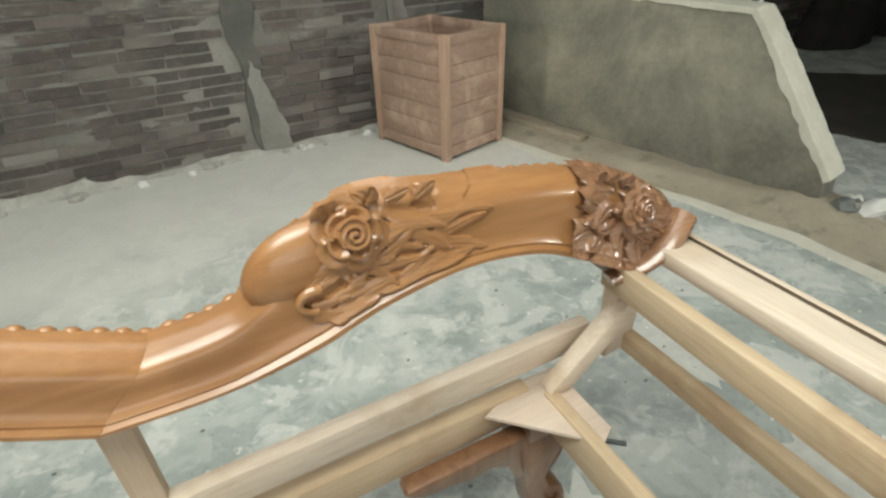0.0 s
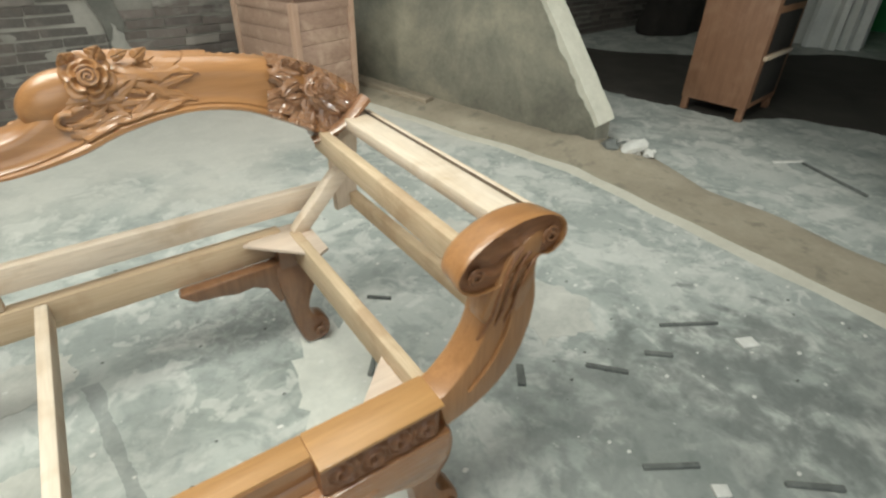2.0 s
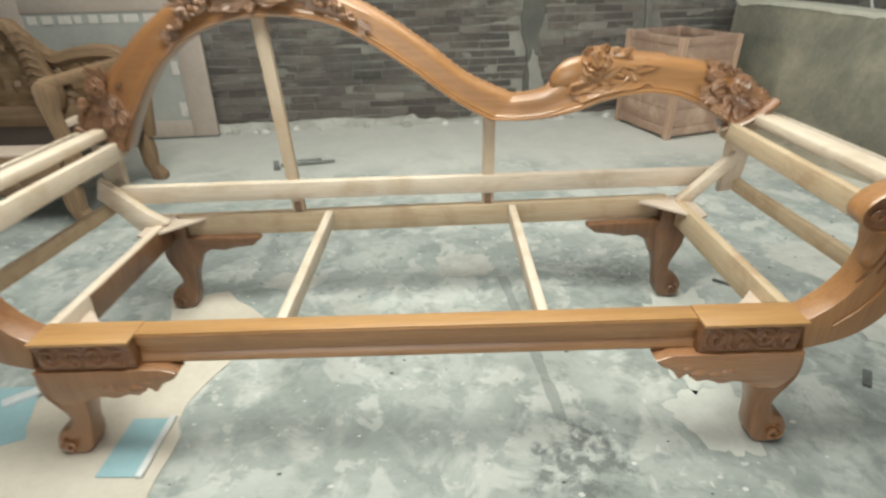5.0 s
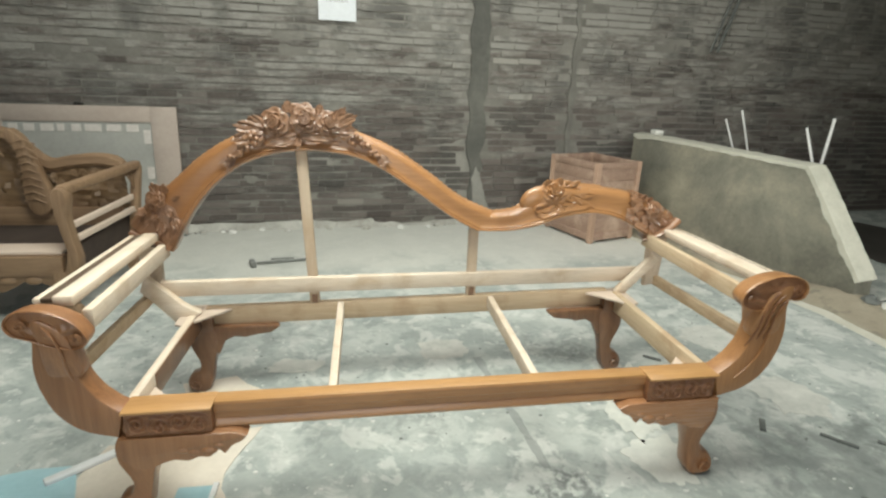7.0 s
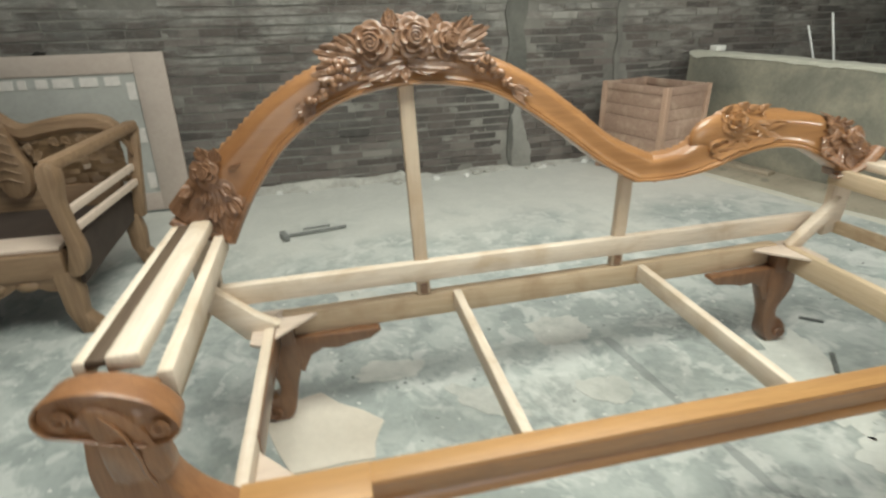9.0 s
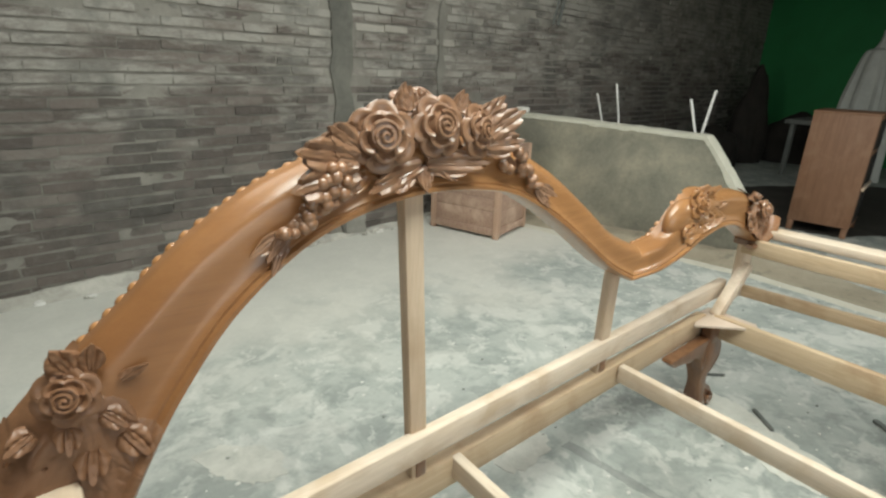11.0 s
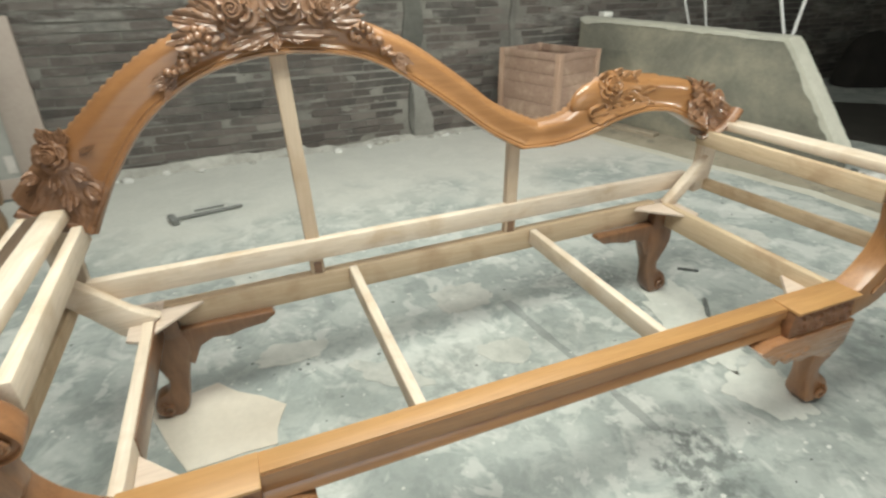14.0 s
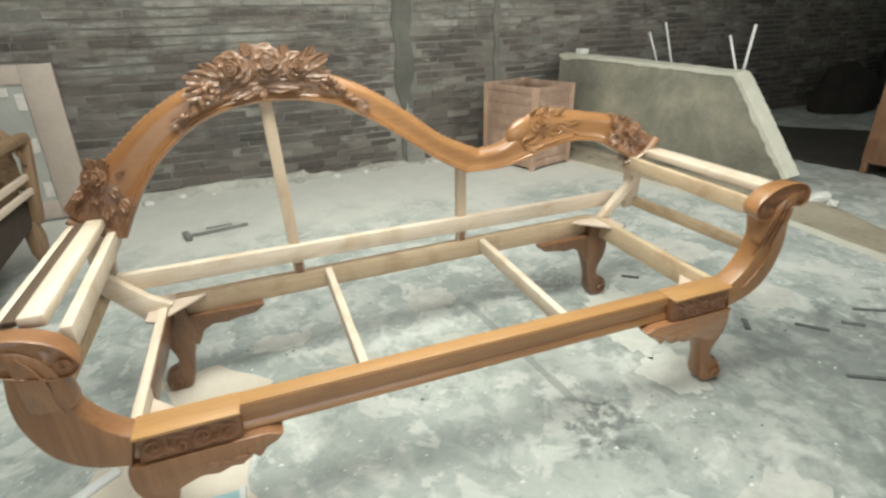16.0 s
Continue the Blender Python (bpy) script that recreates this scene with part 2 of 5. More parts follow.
def brick_material(name, per_island):
    m, nt, b = mat_new(name)
    if per_island:
        rnd = nt.nodes.new("ShaderNodeNewGeometry").outputs["Random Per Island"]
    else:
        rnd = nt.nodes.new("ShaderNodeObjectInfo").outputs["Random"]
    geo = nt.nodes.new("ShaderNodeNewGeometry").outputs["Position"]
    c = ramp(nt, rnd, [(0.0, (0.075, 0.062, 0.055)), (0.3, (0.102, 0.085, 0.074)), (0.7, (0.134, 0.112, 0.099)), (0.95, (0.168, 0.146, 0.128)), (1.0, (0.31, 0.29, 0.255))])
    flat = nt.nodes.new("ShaderNodeMapping")
    flat.inputs["Scale"].default_value = (1.0, 1.0, 3.2)
    nt.links.new(geo, flat.inputs[0])
    smear = noise_tex(nt, flat.outputs[0], 2.3, 8, 0.74, 0.2)
    fine = noise_tex(nt, geo, 26, 5, 0.7)
    xyz = nt.nodes.new("ShaderNodeSeparateXYZ")
    nt.links.new(geo, xyz.inputs[0])
    # cement slurry smeared over the courses, more of it higher up the wall
    up = math_node(nt, "ADD", smear, math_node(nt, "MULTIPLY", xyz.outputs[2], 0.17))
    c = mix(nt, math_node(nt, "MULTIPLY", step(nt, up, 0.63, 0.8), 0.86), c, (0.295, 0.284, 0.254))
    dark = noise_tex(nt, geo, 2.6, 5, 0.6)
    c = mix(nt, math_node(nt, "MULTIPLY", step(nt, dark, 0.5, 0.62), 0.65), c, (0.06, 0.058, 0.052))
    c = mix(nt, math_node(nt, "MULTIPLY", step(nt, fine, 0.5, 0.75), 0.35), c, (0.22, 0.21, 0.185))
    put_colour(nt, b, c, 0.93)
    bump(nt, b, mix(nt, 0.5, fine, smear), 0.9, 0.014)
    return m


brick_mat = brick_material("sooty_brick", False)
brick_stuff_mat = brick_material("sooty_brick_rest", True)


def floor_material():
    m, nt, b = mat_new("worn_cement_floor")
    v = coords(nt)
    big = noise_tex(nt, v, 1.7, 6, 0.6, 0.3)
    mid = noise_tex(nt, v, 6.5, 6, 0.65, 0.2)
    fine = noise_tex(nt, v, 45, 5, 0.7)
    blot = noise_tex(nt, v, 11.0, 5, 0.6, 0.3)

    def layer(c, scale, lo, hi, amount, colour, detail=4, distort=0.4, turn=0.0):
        w = coords(nt, (1, 1, 1), (0, 0, turn))
        n = noise_tex(nt, w, scale, detail, 0.62, distort)
        return mix(nt, math_node(nt, "MULTIPLY", step(nt, n, lo, hi), amount), c, colour)

    c = ramp(nt, big, [(0.36, (0.33, 0.358, 0.33)), (0.5, (0.425, 0.45, 0.414)), (0.64, (0.52, 0.536, 0.49))])
    c = layer(c, 3.4, 0.47, 0.57, 0.66, (0.24, 0.272, 0.25), 5, 0.3, 0.4)
    c = layer(c, 8.0, 0.51, 0.6, 0.52, (0.19, 0.22, 0.205), 4, 0.5, 1.1)
    c = layer(c, 5.2, 0.53, 0.6, 0.62, (0.62, 0.625, 0.575), 4, 0.6, 2.2)
    c = layer(c, 15.0, 0.6, 0.68, 0.3, (0.16, 0.182, 0.172), 3, 0.3, 0.9)
    c = layer(c, 11.0, 0.6, 0.65, 0.5, (0.66, 0.66, 0.61), 3, 0.5, 1.7)
    c = layer(c, 24.0, 0.7, 0.73, 0.7, (0.7, 0.69, 0.64), 2, 0.2, 0.2)
    xyz = nt.nodes.new("ShaderNodeSeparateXYZ")
    nt.links.new(v, xyz.inputs[0])
    speck = noise_tex(nt, v, 28, 4, 0.6, 0.3)
    # dark line by the front rail, then a smudge and broader dark patches
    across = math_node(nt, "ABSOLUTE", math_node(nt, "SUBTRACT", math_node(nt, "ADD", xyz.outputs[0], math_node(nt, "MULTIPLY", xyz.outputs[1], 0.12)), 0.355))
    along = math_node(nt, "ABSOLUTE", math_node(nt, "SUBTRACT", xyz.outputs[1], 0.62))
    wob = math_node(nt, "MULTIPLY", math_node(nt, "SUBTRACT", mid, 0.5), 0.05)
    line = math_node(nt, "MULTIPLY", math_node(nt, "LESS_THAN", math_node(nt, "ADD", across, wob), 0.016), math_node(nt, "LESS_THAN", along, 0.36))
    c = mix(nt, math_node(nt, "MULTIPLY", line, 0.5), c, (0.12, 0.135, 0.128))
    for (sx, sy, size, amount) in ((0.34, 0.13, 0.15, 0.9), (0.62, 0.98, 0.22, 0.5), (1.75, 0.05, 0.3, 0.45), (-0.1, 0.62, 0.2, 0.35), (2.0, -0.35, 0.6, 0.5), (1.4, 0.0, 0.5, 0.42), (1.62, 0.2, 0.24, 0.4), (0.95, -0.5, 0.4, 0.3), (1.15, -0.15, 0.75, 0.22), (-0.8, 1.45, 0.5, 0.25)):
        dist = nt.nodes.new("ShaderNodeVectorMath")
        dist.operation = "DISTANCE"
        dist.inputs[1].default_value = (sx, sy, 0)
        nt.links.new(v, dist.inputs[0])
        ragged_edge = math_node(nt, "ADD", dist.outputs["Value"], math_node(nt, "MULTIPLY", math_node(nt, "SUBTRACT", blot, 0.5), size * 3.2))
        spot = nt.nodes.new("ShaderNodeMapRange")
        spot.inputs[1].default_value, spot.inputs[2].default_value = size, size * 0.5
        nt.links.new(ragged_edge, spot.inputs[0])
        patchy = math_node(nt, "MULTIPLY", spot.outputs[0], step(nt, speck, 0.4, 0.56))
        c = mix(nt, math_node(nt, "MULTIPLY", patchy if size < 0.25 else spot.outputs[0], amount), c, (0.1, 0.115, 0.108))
    # smooth dusty screed beyond the worn area
    edge = math_node(nt, "ADD", xyz.outputs[1], math_node(nt, "MULTIPLY", math_node(nt, "SUBTRACT", big, 0.5), 2.2))
    soft = nt.nodes.new("ShaderNodeMapRange")
    soft.inputs[1].default_value, soft.inputs[2].default_value = 1.6, 2.5
    soft.interpolation_type = "SMOOTHSTEP"
    nt.links.new(edge, soft.inputs[0])
    dust = mix(nt, mid, (0.5, 0.492, 0.44), (0.62, 0.605, 0.54))
    near = nt.nodes.new("ShaderNodeMapRange")
    near.inputs[1].default_value, near.inputs[2].default_value = 3.2, 2.3
    nt.links.new(xyz.outputs[0], near.inputs[0])
    c = mix(nt, math_node(nt, "MULTIPLY", math_node(nt, "MULTIPLY", soft.outputs[0], near.outputs[0]), 0.85), c, dust)
    c = mix(nt, 0.16, c, mix(nt, fine, (0.12, 0.12, 0.11), (0.75, 0.74, 0.7)))
    put_colour(nt, b, c, math_node(nt, "ADD", math_node(nt, "MULTIPLY", mid, 0.3), 0.55))
    bump(nt, b, mix(nt, 0.5, mid, fine), 0.35, 0.006)
    return m


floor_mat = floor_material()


# ---- mesh helpers ----
def world_of(ob):
    if ob.parent is None:
        return ob.matrix_basis.copy()
    return world_of(ob.parent) @ ob.matrix_parent_inverse @ ob.matrix_basis


def finish(name, bm, material, angle=0.6):
    bmesh.ops.recalc_face_normals(bm, faces=bm.faces)
    for f in bm.faces:
        f.smooth = True
    for e in bm.edges:
        if len(e.link_faces) == 2 and e.calc_face_angle(0) > angle:
            e.smooth = False
    me = bpy.data.meshes.new(name)
    bm.to_mesh(me)
    bm.free()
    me.materials.append(material)
    return me


def part(name, bm, material, parent, label=""):
    ob = new(name, finish(name, bm, material))
    ob.parent = parent
    ob.matrix_parent_inverse = world_of(parent).inverted()
    return tagged(ob, label) if label else ob


def thing(name, bm, material, label, category, group="", kind=""):
    return tagged(new(name, finish(name, bm, material)), label, category, group, kind)


def base_empty(name, at, label, category, group="", rz=0):
    ob = new(name)
    ob.matrix_basis = pose(*at, 0, 0, rz)
    ob.empty_display_size = 0.1
    return tagged(ob, label, category, group)


def bevel(bm, r, seg=2):
    if r > 0:
        bmesh.ops.bevel(bm, geom=list(bm.edges), offset=r, segments=seg, affect="EDGES", clamp_overlap=True, profile=0.5)
    return bm


def box_bm(lo, hi, r=0.004, seg=2):
    bm = bmesh.new()
    m = Matrix.LocRotScale([(a + b) / 2 for a, b in zip(lo, hi)], None, [b - a for a, b in zip(lo, hi)])
    bmesh.ops.create_cube(bm, size=1, matrix=m)
    return bevel(bm, r, seg)


def bar_bm(p0, p1, wide, tall, r=0.004, up=(0, 0, 1)):
    """A squared timber from p0 to p1 (the middle of its ends)."""
    p0, p1 = Vector(p0), Vector(p1)
    y = (p1 - p0).normalized()
    x = y.cross(Vector(up)).normalized()
    z = x.cross(y)
    bm = bmesh.new()
    rot = Matrix((x, y, z)).transposed().to_4x4()
    m = Matrix.Translation((p0 + p1) / 2) @ rot @ Matrix.Diagonal((wide, (p1 - p0).length, tall, 1))
    bmesh.ops.create_cube(bm, size=1, matrix=m)
    return bevel(bm, r)


def prism_bm(outline, y0, y1, r=0.005, plane="xz"):
    """An outline in the x-z plane (or x-y) given thickness along the third axis."""
    bm = bmesh.new()
    def put(a, b, c):
        return (a, c, b) if plane == "xz" else ((a, b, c) if plane == "xy" else (c, a, b))
    front = [bm.verts.new(put(a, b, y0)) for a, b in outline]
    back = [bm.verts.new(put(a, b, y1)) for a, b in outline]
    f = bm.faces.new(front)
    g = bm.faces.new(list(reversed(back)))
    n = len(outline)
    for i in range(n):
        bm.faces.new((front[i], back[i], back[(i + 1) % n], front[(i + 1) % n]))
    bmesh.ops.recalc_face_normals(bm, faces=bm.faces)
    if r > 0:
        rim = [e for e in bm.edges if f in e.link_faces or g in e.link_faces]
        bmesh.ops.bevel(bm, geom=rim, offset=r, segments=2, affect="EDGES", clamp_overlap=True, profile=0.5)
    return bm


def curve(points, steps=6, closed=False):
    """A smooth line (Catmull-Rom) through a few points."""
    pts = [Vector(p) for p in points]
    n = len(pts)
    out = []
    for i in range(n if closed else n - 1):
        p = [pts[(i + k) % n] if closed else pts[min(max(i + k, 0), n - 1)] for k in (-1, 0, 1, 2)]
        for s in range(steps):
            t = s / steps
            out.append(0.5 * (2 * p[1] + (p[2] - p[0]) * t + (2 * p[0] - 5 * p[1] + 4 * p[2] - p[3]) * t * t + (3 * p[1] - p[0] - 3 * p[2] + p[3]) * t ** 3))
    if not closed:
        out.append(pts[-1])
    return out


def join_bm(bm, other, m=None):
    me = bpy.data.meshes.new("tmp")
    other.to_mesh(me)
    other.free()
    if m is not None:
        me.transform(m)
    bm.from_mesh(me)
    bpy.data.meshes.remove(me)
    return bm


def tube_bm(line, radius, sides=8, taper=1.0):
    bm = bmesh.new()
    rings = []
    n = len(line)
    for i, p in enumerate(line):
        p = Vector(p)
        d = (Vector(line[min(i + 1, n - 1)]) - Vector(line[max(i - 1, 0)])).normalized()
        a = d.cross(Vector((0.3, 0.9, 0.2))).normalized()
        b = d.cross(a)
        r = radius * (1 + (taper - 1) * i / max(n - 1, 1))
        rings.append([bm.verts.new(p + r * (math.cos(k * 2 * math.pi / sides) * a + math.sin(k * 2 * math.pi / sides) * b)) for k in range(sides)])
    for r0, r1 in zip(rings, rings[1:]):
        for k in range(sides):
            bm.faces.new((r0[k], r0[(k + 1) % sides], r1[(k + 1) % sides], r1[k]))
    bm.faces.new(rings[0])
    bm.faces.new(rings[-1])
    return bm


def lump_bm(at, size, rng, rough=0.35, sub=2):
    bm = bmesh.new()
    bmesh.ops.create_icosphere(bm, subdivisions=sub, radius=1)
    off = Vector((rng.uniform(-50, 50), rng.uniform(-50, 50), 0))
    for v in bm.verts:
        v.co *= 1 + rough * noise.noise(v.co * 1.3 + off)
        v.co = Vector((v.co.x * size[0], v.co.y * size[1], max(v.co.z, -0.55) * size[2])) + Vector(at)
    return bm


# ---- carved ornaments ----
def shell_bm(grid, back):
    """A sheet of points given thickness by a second sheet shifted by back, closed round the rim."""
    bm = bmesh.new()
    front = [[bm.verts.new(p) for p in row] for row in grid]
    rear = [[bm.verts.new(Vector(p) + Vector(back)) for p in row] for row in grid]
    ni, nj = len(grid) - 1, len(grid[0]) - 1
    for i in range(ni):
        for j in range(nj):
            bm.faces.new((front[i][j], front[i][j + 1], front[i + 1][j + 1], front[i + 1][j]))
            bm.faces.new((rear[i][j], rear[i + 1][j], rear[i + 1][j + 1], rear[i][j + 1]))
    rim = [(i, 0) for i in range(ni)] + [(ni, j) for j in range(nj)] + [(i, nj) for i in range(ni, 0, -1)] + [(0, j) for j in range(nj, 0, -1)]
    for (i, j), (k, l) in zip(rim, rim[1:] + rim[:1]):
        bm.faces.new((front[i][j], front[k][l], rear[k][l], rear[i][j]))
    return bm


def rose_meshes(radius, m, seed=0):
    """A carved rose that opens along local +z: its heart, and each petal."""
    rng = random.Random(seed)
    petals = []
    # (count, inner reach, outer reach, height at the root, height at the lip, first angle)
    rings = ((6, 0.30, 1.06, 0.10, 0.16, 0.0), (5, 0.24, 0.74, 0.16, 0.40, 0.5))
    for count, r0, r1, h0, h1, turn in rings:
        for k in range(count):
            a0 = turn + 2 * math.pi * k / count + rng.uniform(-0.08, 0.08)
            half = math.pi / count * 1.12
            tilt = rng.uniform(-0.03, 0.03)
            grid = []
            for i in range(8):
                v = i / 7
                row = []
                for j in range(9):
                    u = j / 4 - 1
                    reach = r0 + (r1 - r0) * v * (1 - 0.26 * abs(u) ** 2.6 * v)
                    a = a0 + u * half * (0.7 + 0.3 * v)
                    dish = -0.13 * math.sin(math.pi * v) * (1 - u * u)
                    curl_back = -0.14 * max(0.0, v - 0.8) / 0.2
                    h = h0 + (h1 - h0) * v + dish + curl_back + 0.05 * u * u + tilt * u
                    row.append((radius * reach * math.cos(a), radius * reach * math.sin(a), radius * h))
                grid.append(row)
            one = shell_bm(grid, (0, 0, -radius * 0.13))
            bmesh.ops.transform(one, matrix=m, verts=one.verts)
            petals.append(one)
    # the coiled bud, a bowl with a spiral lip
    heart = bmesh.new()
    line = []
    for k in range(40):
        t = k / 39
        a = 4.6 * math.pi * t
        r = radius * (0.04 + 0.42 * t)
        line.append((r * math.cos(a), r * math.sin(a), radius * (0.52 - 0.1 * t)))
    join_bm(heart, tube_bm(line, radius * 0.062, 6))
    bmesh.ops.create_cone(heart, cap_ends=True, segments=18, radius1=radius * 0.55, radius2=radius * 0.40, depth=radius * 0.5, matrix=Matrix.Translation((0, 0, radius * 0.16)))
    bmesh.ops.create_cone(heart, cap_ends=True, segments=18, radius1=radius * 0.92, radius2=radius * 0.7, depth=radius * 0.2, matrix=Matrix.Translation((0, 0, -radius * 0.03)))
    bmesh.ops.transform(heart, matrix=m, verts=heart.verts)
    return heart, petals


def leaf_bm(length, width, m, teeth=4, curl=0.25, ridges=3):
    """A carved leaf along local +x, its face to local +z, ribbed, with lobed tips."""
    nv, nu = 10, 18
    grid = []
    for i in range(nv + 1):
        v = i / nv
        w = width * (0.5 + 0.5 * math.sin(math.pi * (0.1 + 0.6 * v)))
        row = []
        for j in range(nu + 1):
            u = 2 * j / nu - 1
            rib = abs(math.cos(u * math.pi * (ridges + 0.0) / 2)) ** 0.7
            reach = (1 - 0.46 * abs(u) ** 1.4) * (0.86 + 0.14 * rib)
            vein = 0.1 * math.exp(-(u / 0.13) ** 2) * (1 - 0.6 * v) + 0.025 * math.cos(16 * v - 9 * abs(u))
            z = width * (0.17 * rib * (0.4 + 0.6 * v) + 0.14 * (1 - u * u) - vein) + curl * length * (0.5 * v * v - 1.1 * max(0.0, v - 0.75) ** 2)
            row.append((length * v * reach, u * w / 2, z))
        grid.append(row)
    bm = shell_bm(grid, (0, 0, -width * 0.2))
    bmesh.ops.transform(bm, matrix=m, verts=bm.verts)
    return bm


def berries(p0, p1, count, r, seed=0):
    """Places and sizes of a carved bunch from p0, tapering to p1."""
    rng = random.Random(seed)
    p0, p1 = Vector(p0), Vector(p1)
    side = (p1 - p0).cross(Vector((0, 1, 0))).normalized()
    for k in range(count):
        t = (k + 0.5) / count
        c = p0.lerp(p1, t) + side * rng.uniform(-1, 1) * r * 2.3 * (1 - 0.8 * t) + Vector((0, -rng.uniform(0, 1) * r * 1.2, 0))
        yield c, r * rng.uniform(0.75, 1.15) * (1 - 0.25 * t)


def facing(x, y, z, spin=0, tip=0, yaw=0):
    """Local +z turned to the front (-y), local +x to the right; spin about the face, tip it upwards, yaw it."""
    return Matrix.Translation((x, y, z)) @ Matrix.Rotation(radians(yaw), 4, "Z") @ Matrix.Rotation(radians(90 - tip), 4, "X") @ Matrix.Rotation(radians(spin), 4, "Z")


def relief_bm(lo, hi, y, depth, fn, nx=44, nz=16):
    """A carved plate in the x-z plane with a relief towards -y."""
    bm = bmesh.new()
    (x0, z0), (x1, z1) = lo, hi
    grid = [[bm.verts.new((x0 + (x1 - x0) * i / nx, y - (depth * fn(i / nx, k / nz) if 0 < i < nx and 0 < k < nz else 0), z0 + (z1 - z0) * k / nz)) for i in range(nx + 1)] for k in range(nz + 1)]
    for k in range(nz):
        for i in range(nx):
            bm.faces.new((grid[k][i], grid[k][i + 1], grid[k + 1][i + 1], grid[k + 1][i]))
    return bm


# ---- the place ----
WALL_TURN = 5.4
WALL = pose(0.3, 3.255, 0, 0, 0, WALL_TURN)          # local x along the brick wall, local -y into the room

floor_bm = bmesh.new()
bmesh.ops.create_grid(floor_bm, x_segments=40, y_segments=30, size=1, matrix=Matrix.Translation((2.0, 0.2, 0)) @ Matrix.Diagonal((6.8, 4.6, 1, 1)))
thing("floor", floor_bm, floor_mat, "worn grey-green cement floor with dark patches and dust", "floor", kind="structure")

wall_bm = box_bm((-5.2, 0.02, -0.05), (8.3, 0.22, 3.3), 0)
# mortar slobbered unevenly over the courses
daub = bmesh.new()
nu_, nz_ = 420, 150
rows_ = []
for k in range(nz_ + 1):
    z = 3.3 * k / nz_
    row = []
    for i in range(nu_ + 1):
        u = -5.2 + 13.5 * i / nu_
        n = noise.noise(Vector((u * 1.6, z * 3.5, 0))) * 0.6 + noise.noise(Vector((u * 6, z * 13, 4))) * 0.5 + noise.noise(Vector((u * 15, z * 22, 9))) * 0.25
        row.append(daub.verts.new((u, 0.006 - 0.0105 * max(-0.3, n), z)))
    rows_.append(row)
for a_, b_ in zip(rows_, rows_[1:]):
    for i in range(nu_):
        daub.faces.new((a_[i], a_[i + 1], b_[i + 1], b_[i]))
join_bm(wall_bm, daub)
bmesh.ops.transform(wall_bm, matrix=WALL, verts=wall_bm.verts)
wall_north = thing("wall_north", wall_bm, mortar_mat, "old brick wall smeared with grey mortar", "wall", kind="structure")

thing("wall_west", box_bm((-4.6, -4.3, 0), (-4.4, 2.8, 3.3), 0), plaster_mat, "unseen plain grey side wall closing the room", "wall", kind="structure")
thing("wall_east", box_bm((8.3, -4.3, 0), (8.5, 4.4, 3.3), 0), green_mat, "green painted wall at the far end", "wall", kind="structure")
# unseen wall behind the camera, gapped to let the front fill in
south = box_bm((-4.4, -4.3, 0), (-2.7, -4.1, 3.3), 0)
join_bm(south, box_bm((3.5, -4.3, 0), (8.3, -4.1, 3.3), 0))
join_bm(south, box_bm((-2.7, -4.3, 2.75), (3.5, -4.1, 3.3), 0))
thing("wall_south", south, plaster_mat, "unseen front wall with a gap for the fill light", "wall", kind="structure")
thing("ceiling", box_bm((-4.6, -4.3, 3.3), (8.5, 4.4, 3.4), 0), plaster_mat, "unseen plain grey ceiling closing the room", "ceiling", kind="structure")

def ragged_outline(outline, steps=5, amount=0.012, seed=0):
    r = random.Random(seed)
    pts = []
    n = len(outline)
    for i in range(n):
        a, b = Vector(outline[i]), Vector(outline[(i + 1) % n])
        for k in range(steps):
            p = a.lerp(b, k / steps)
            pts.append((p.x + r.uniform(-1, 1) * amount, p.y + r.uniform(-1, 1) * amount))
    return pts


# cement columns cast between the brick panels, ragged towards the foot
def column(u0, u1, name, label, ragged, material, taper=0.0):
    rng = random.Random(int(u0 * 100))
    left, right = [], []
    for k in range(34):
        z = k * 0.1
        slim = taper * max(0.0, 1 - z / 0.75) * (u1 - u0)
        left.append((u0 + slim + rng.uniform(-1, 1) * ragged, z))
        right.append((u1 - slim + rng.uniform(-1, 1) * ragged, z))
    bm = prism_bm(left + right[::-1], -0.012, 0.03, 0)
    for v in bm.verts:
        v.co.y += 0.004 * noise.noise(v.co * 6)
    ob = part(name, bm, material, wall_north, label)
    ob.matrix_parent_inverse = Matrix.Identity(4)
    ob.matrix_basis = WALL
    return ob


column(0.30, 0.44, "column", "ragged cement column between brick panels", 0.02, column_mat, 0.36)
column(1.19, 1.235, "column", "narrow cement seam", 0.02, seam_mat)
smear = prism_bm(ragged_outline([(0.355, 0.0), (0.37, 0.22), (0.35, 0.40), (0.38, 0.50), (0.42, 0.44), (0.455, 0.30), (0.515, 0.15), (0.53, 0.0)], 4, 0.008, 6), -0.02, 0.0, 0.003)
bmesh.ops.transform(smear, matrix=WALL, verts=smear.verts)
part("smear", smear, smear_mat, wall_north, "pale smear of mortar on the column")

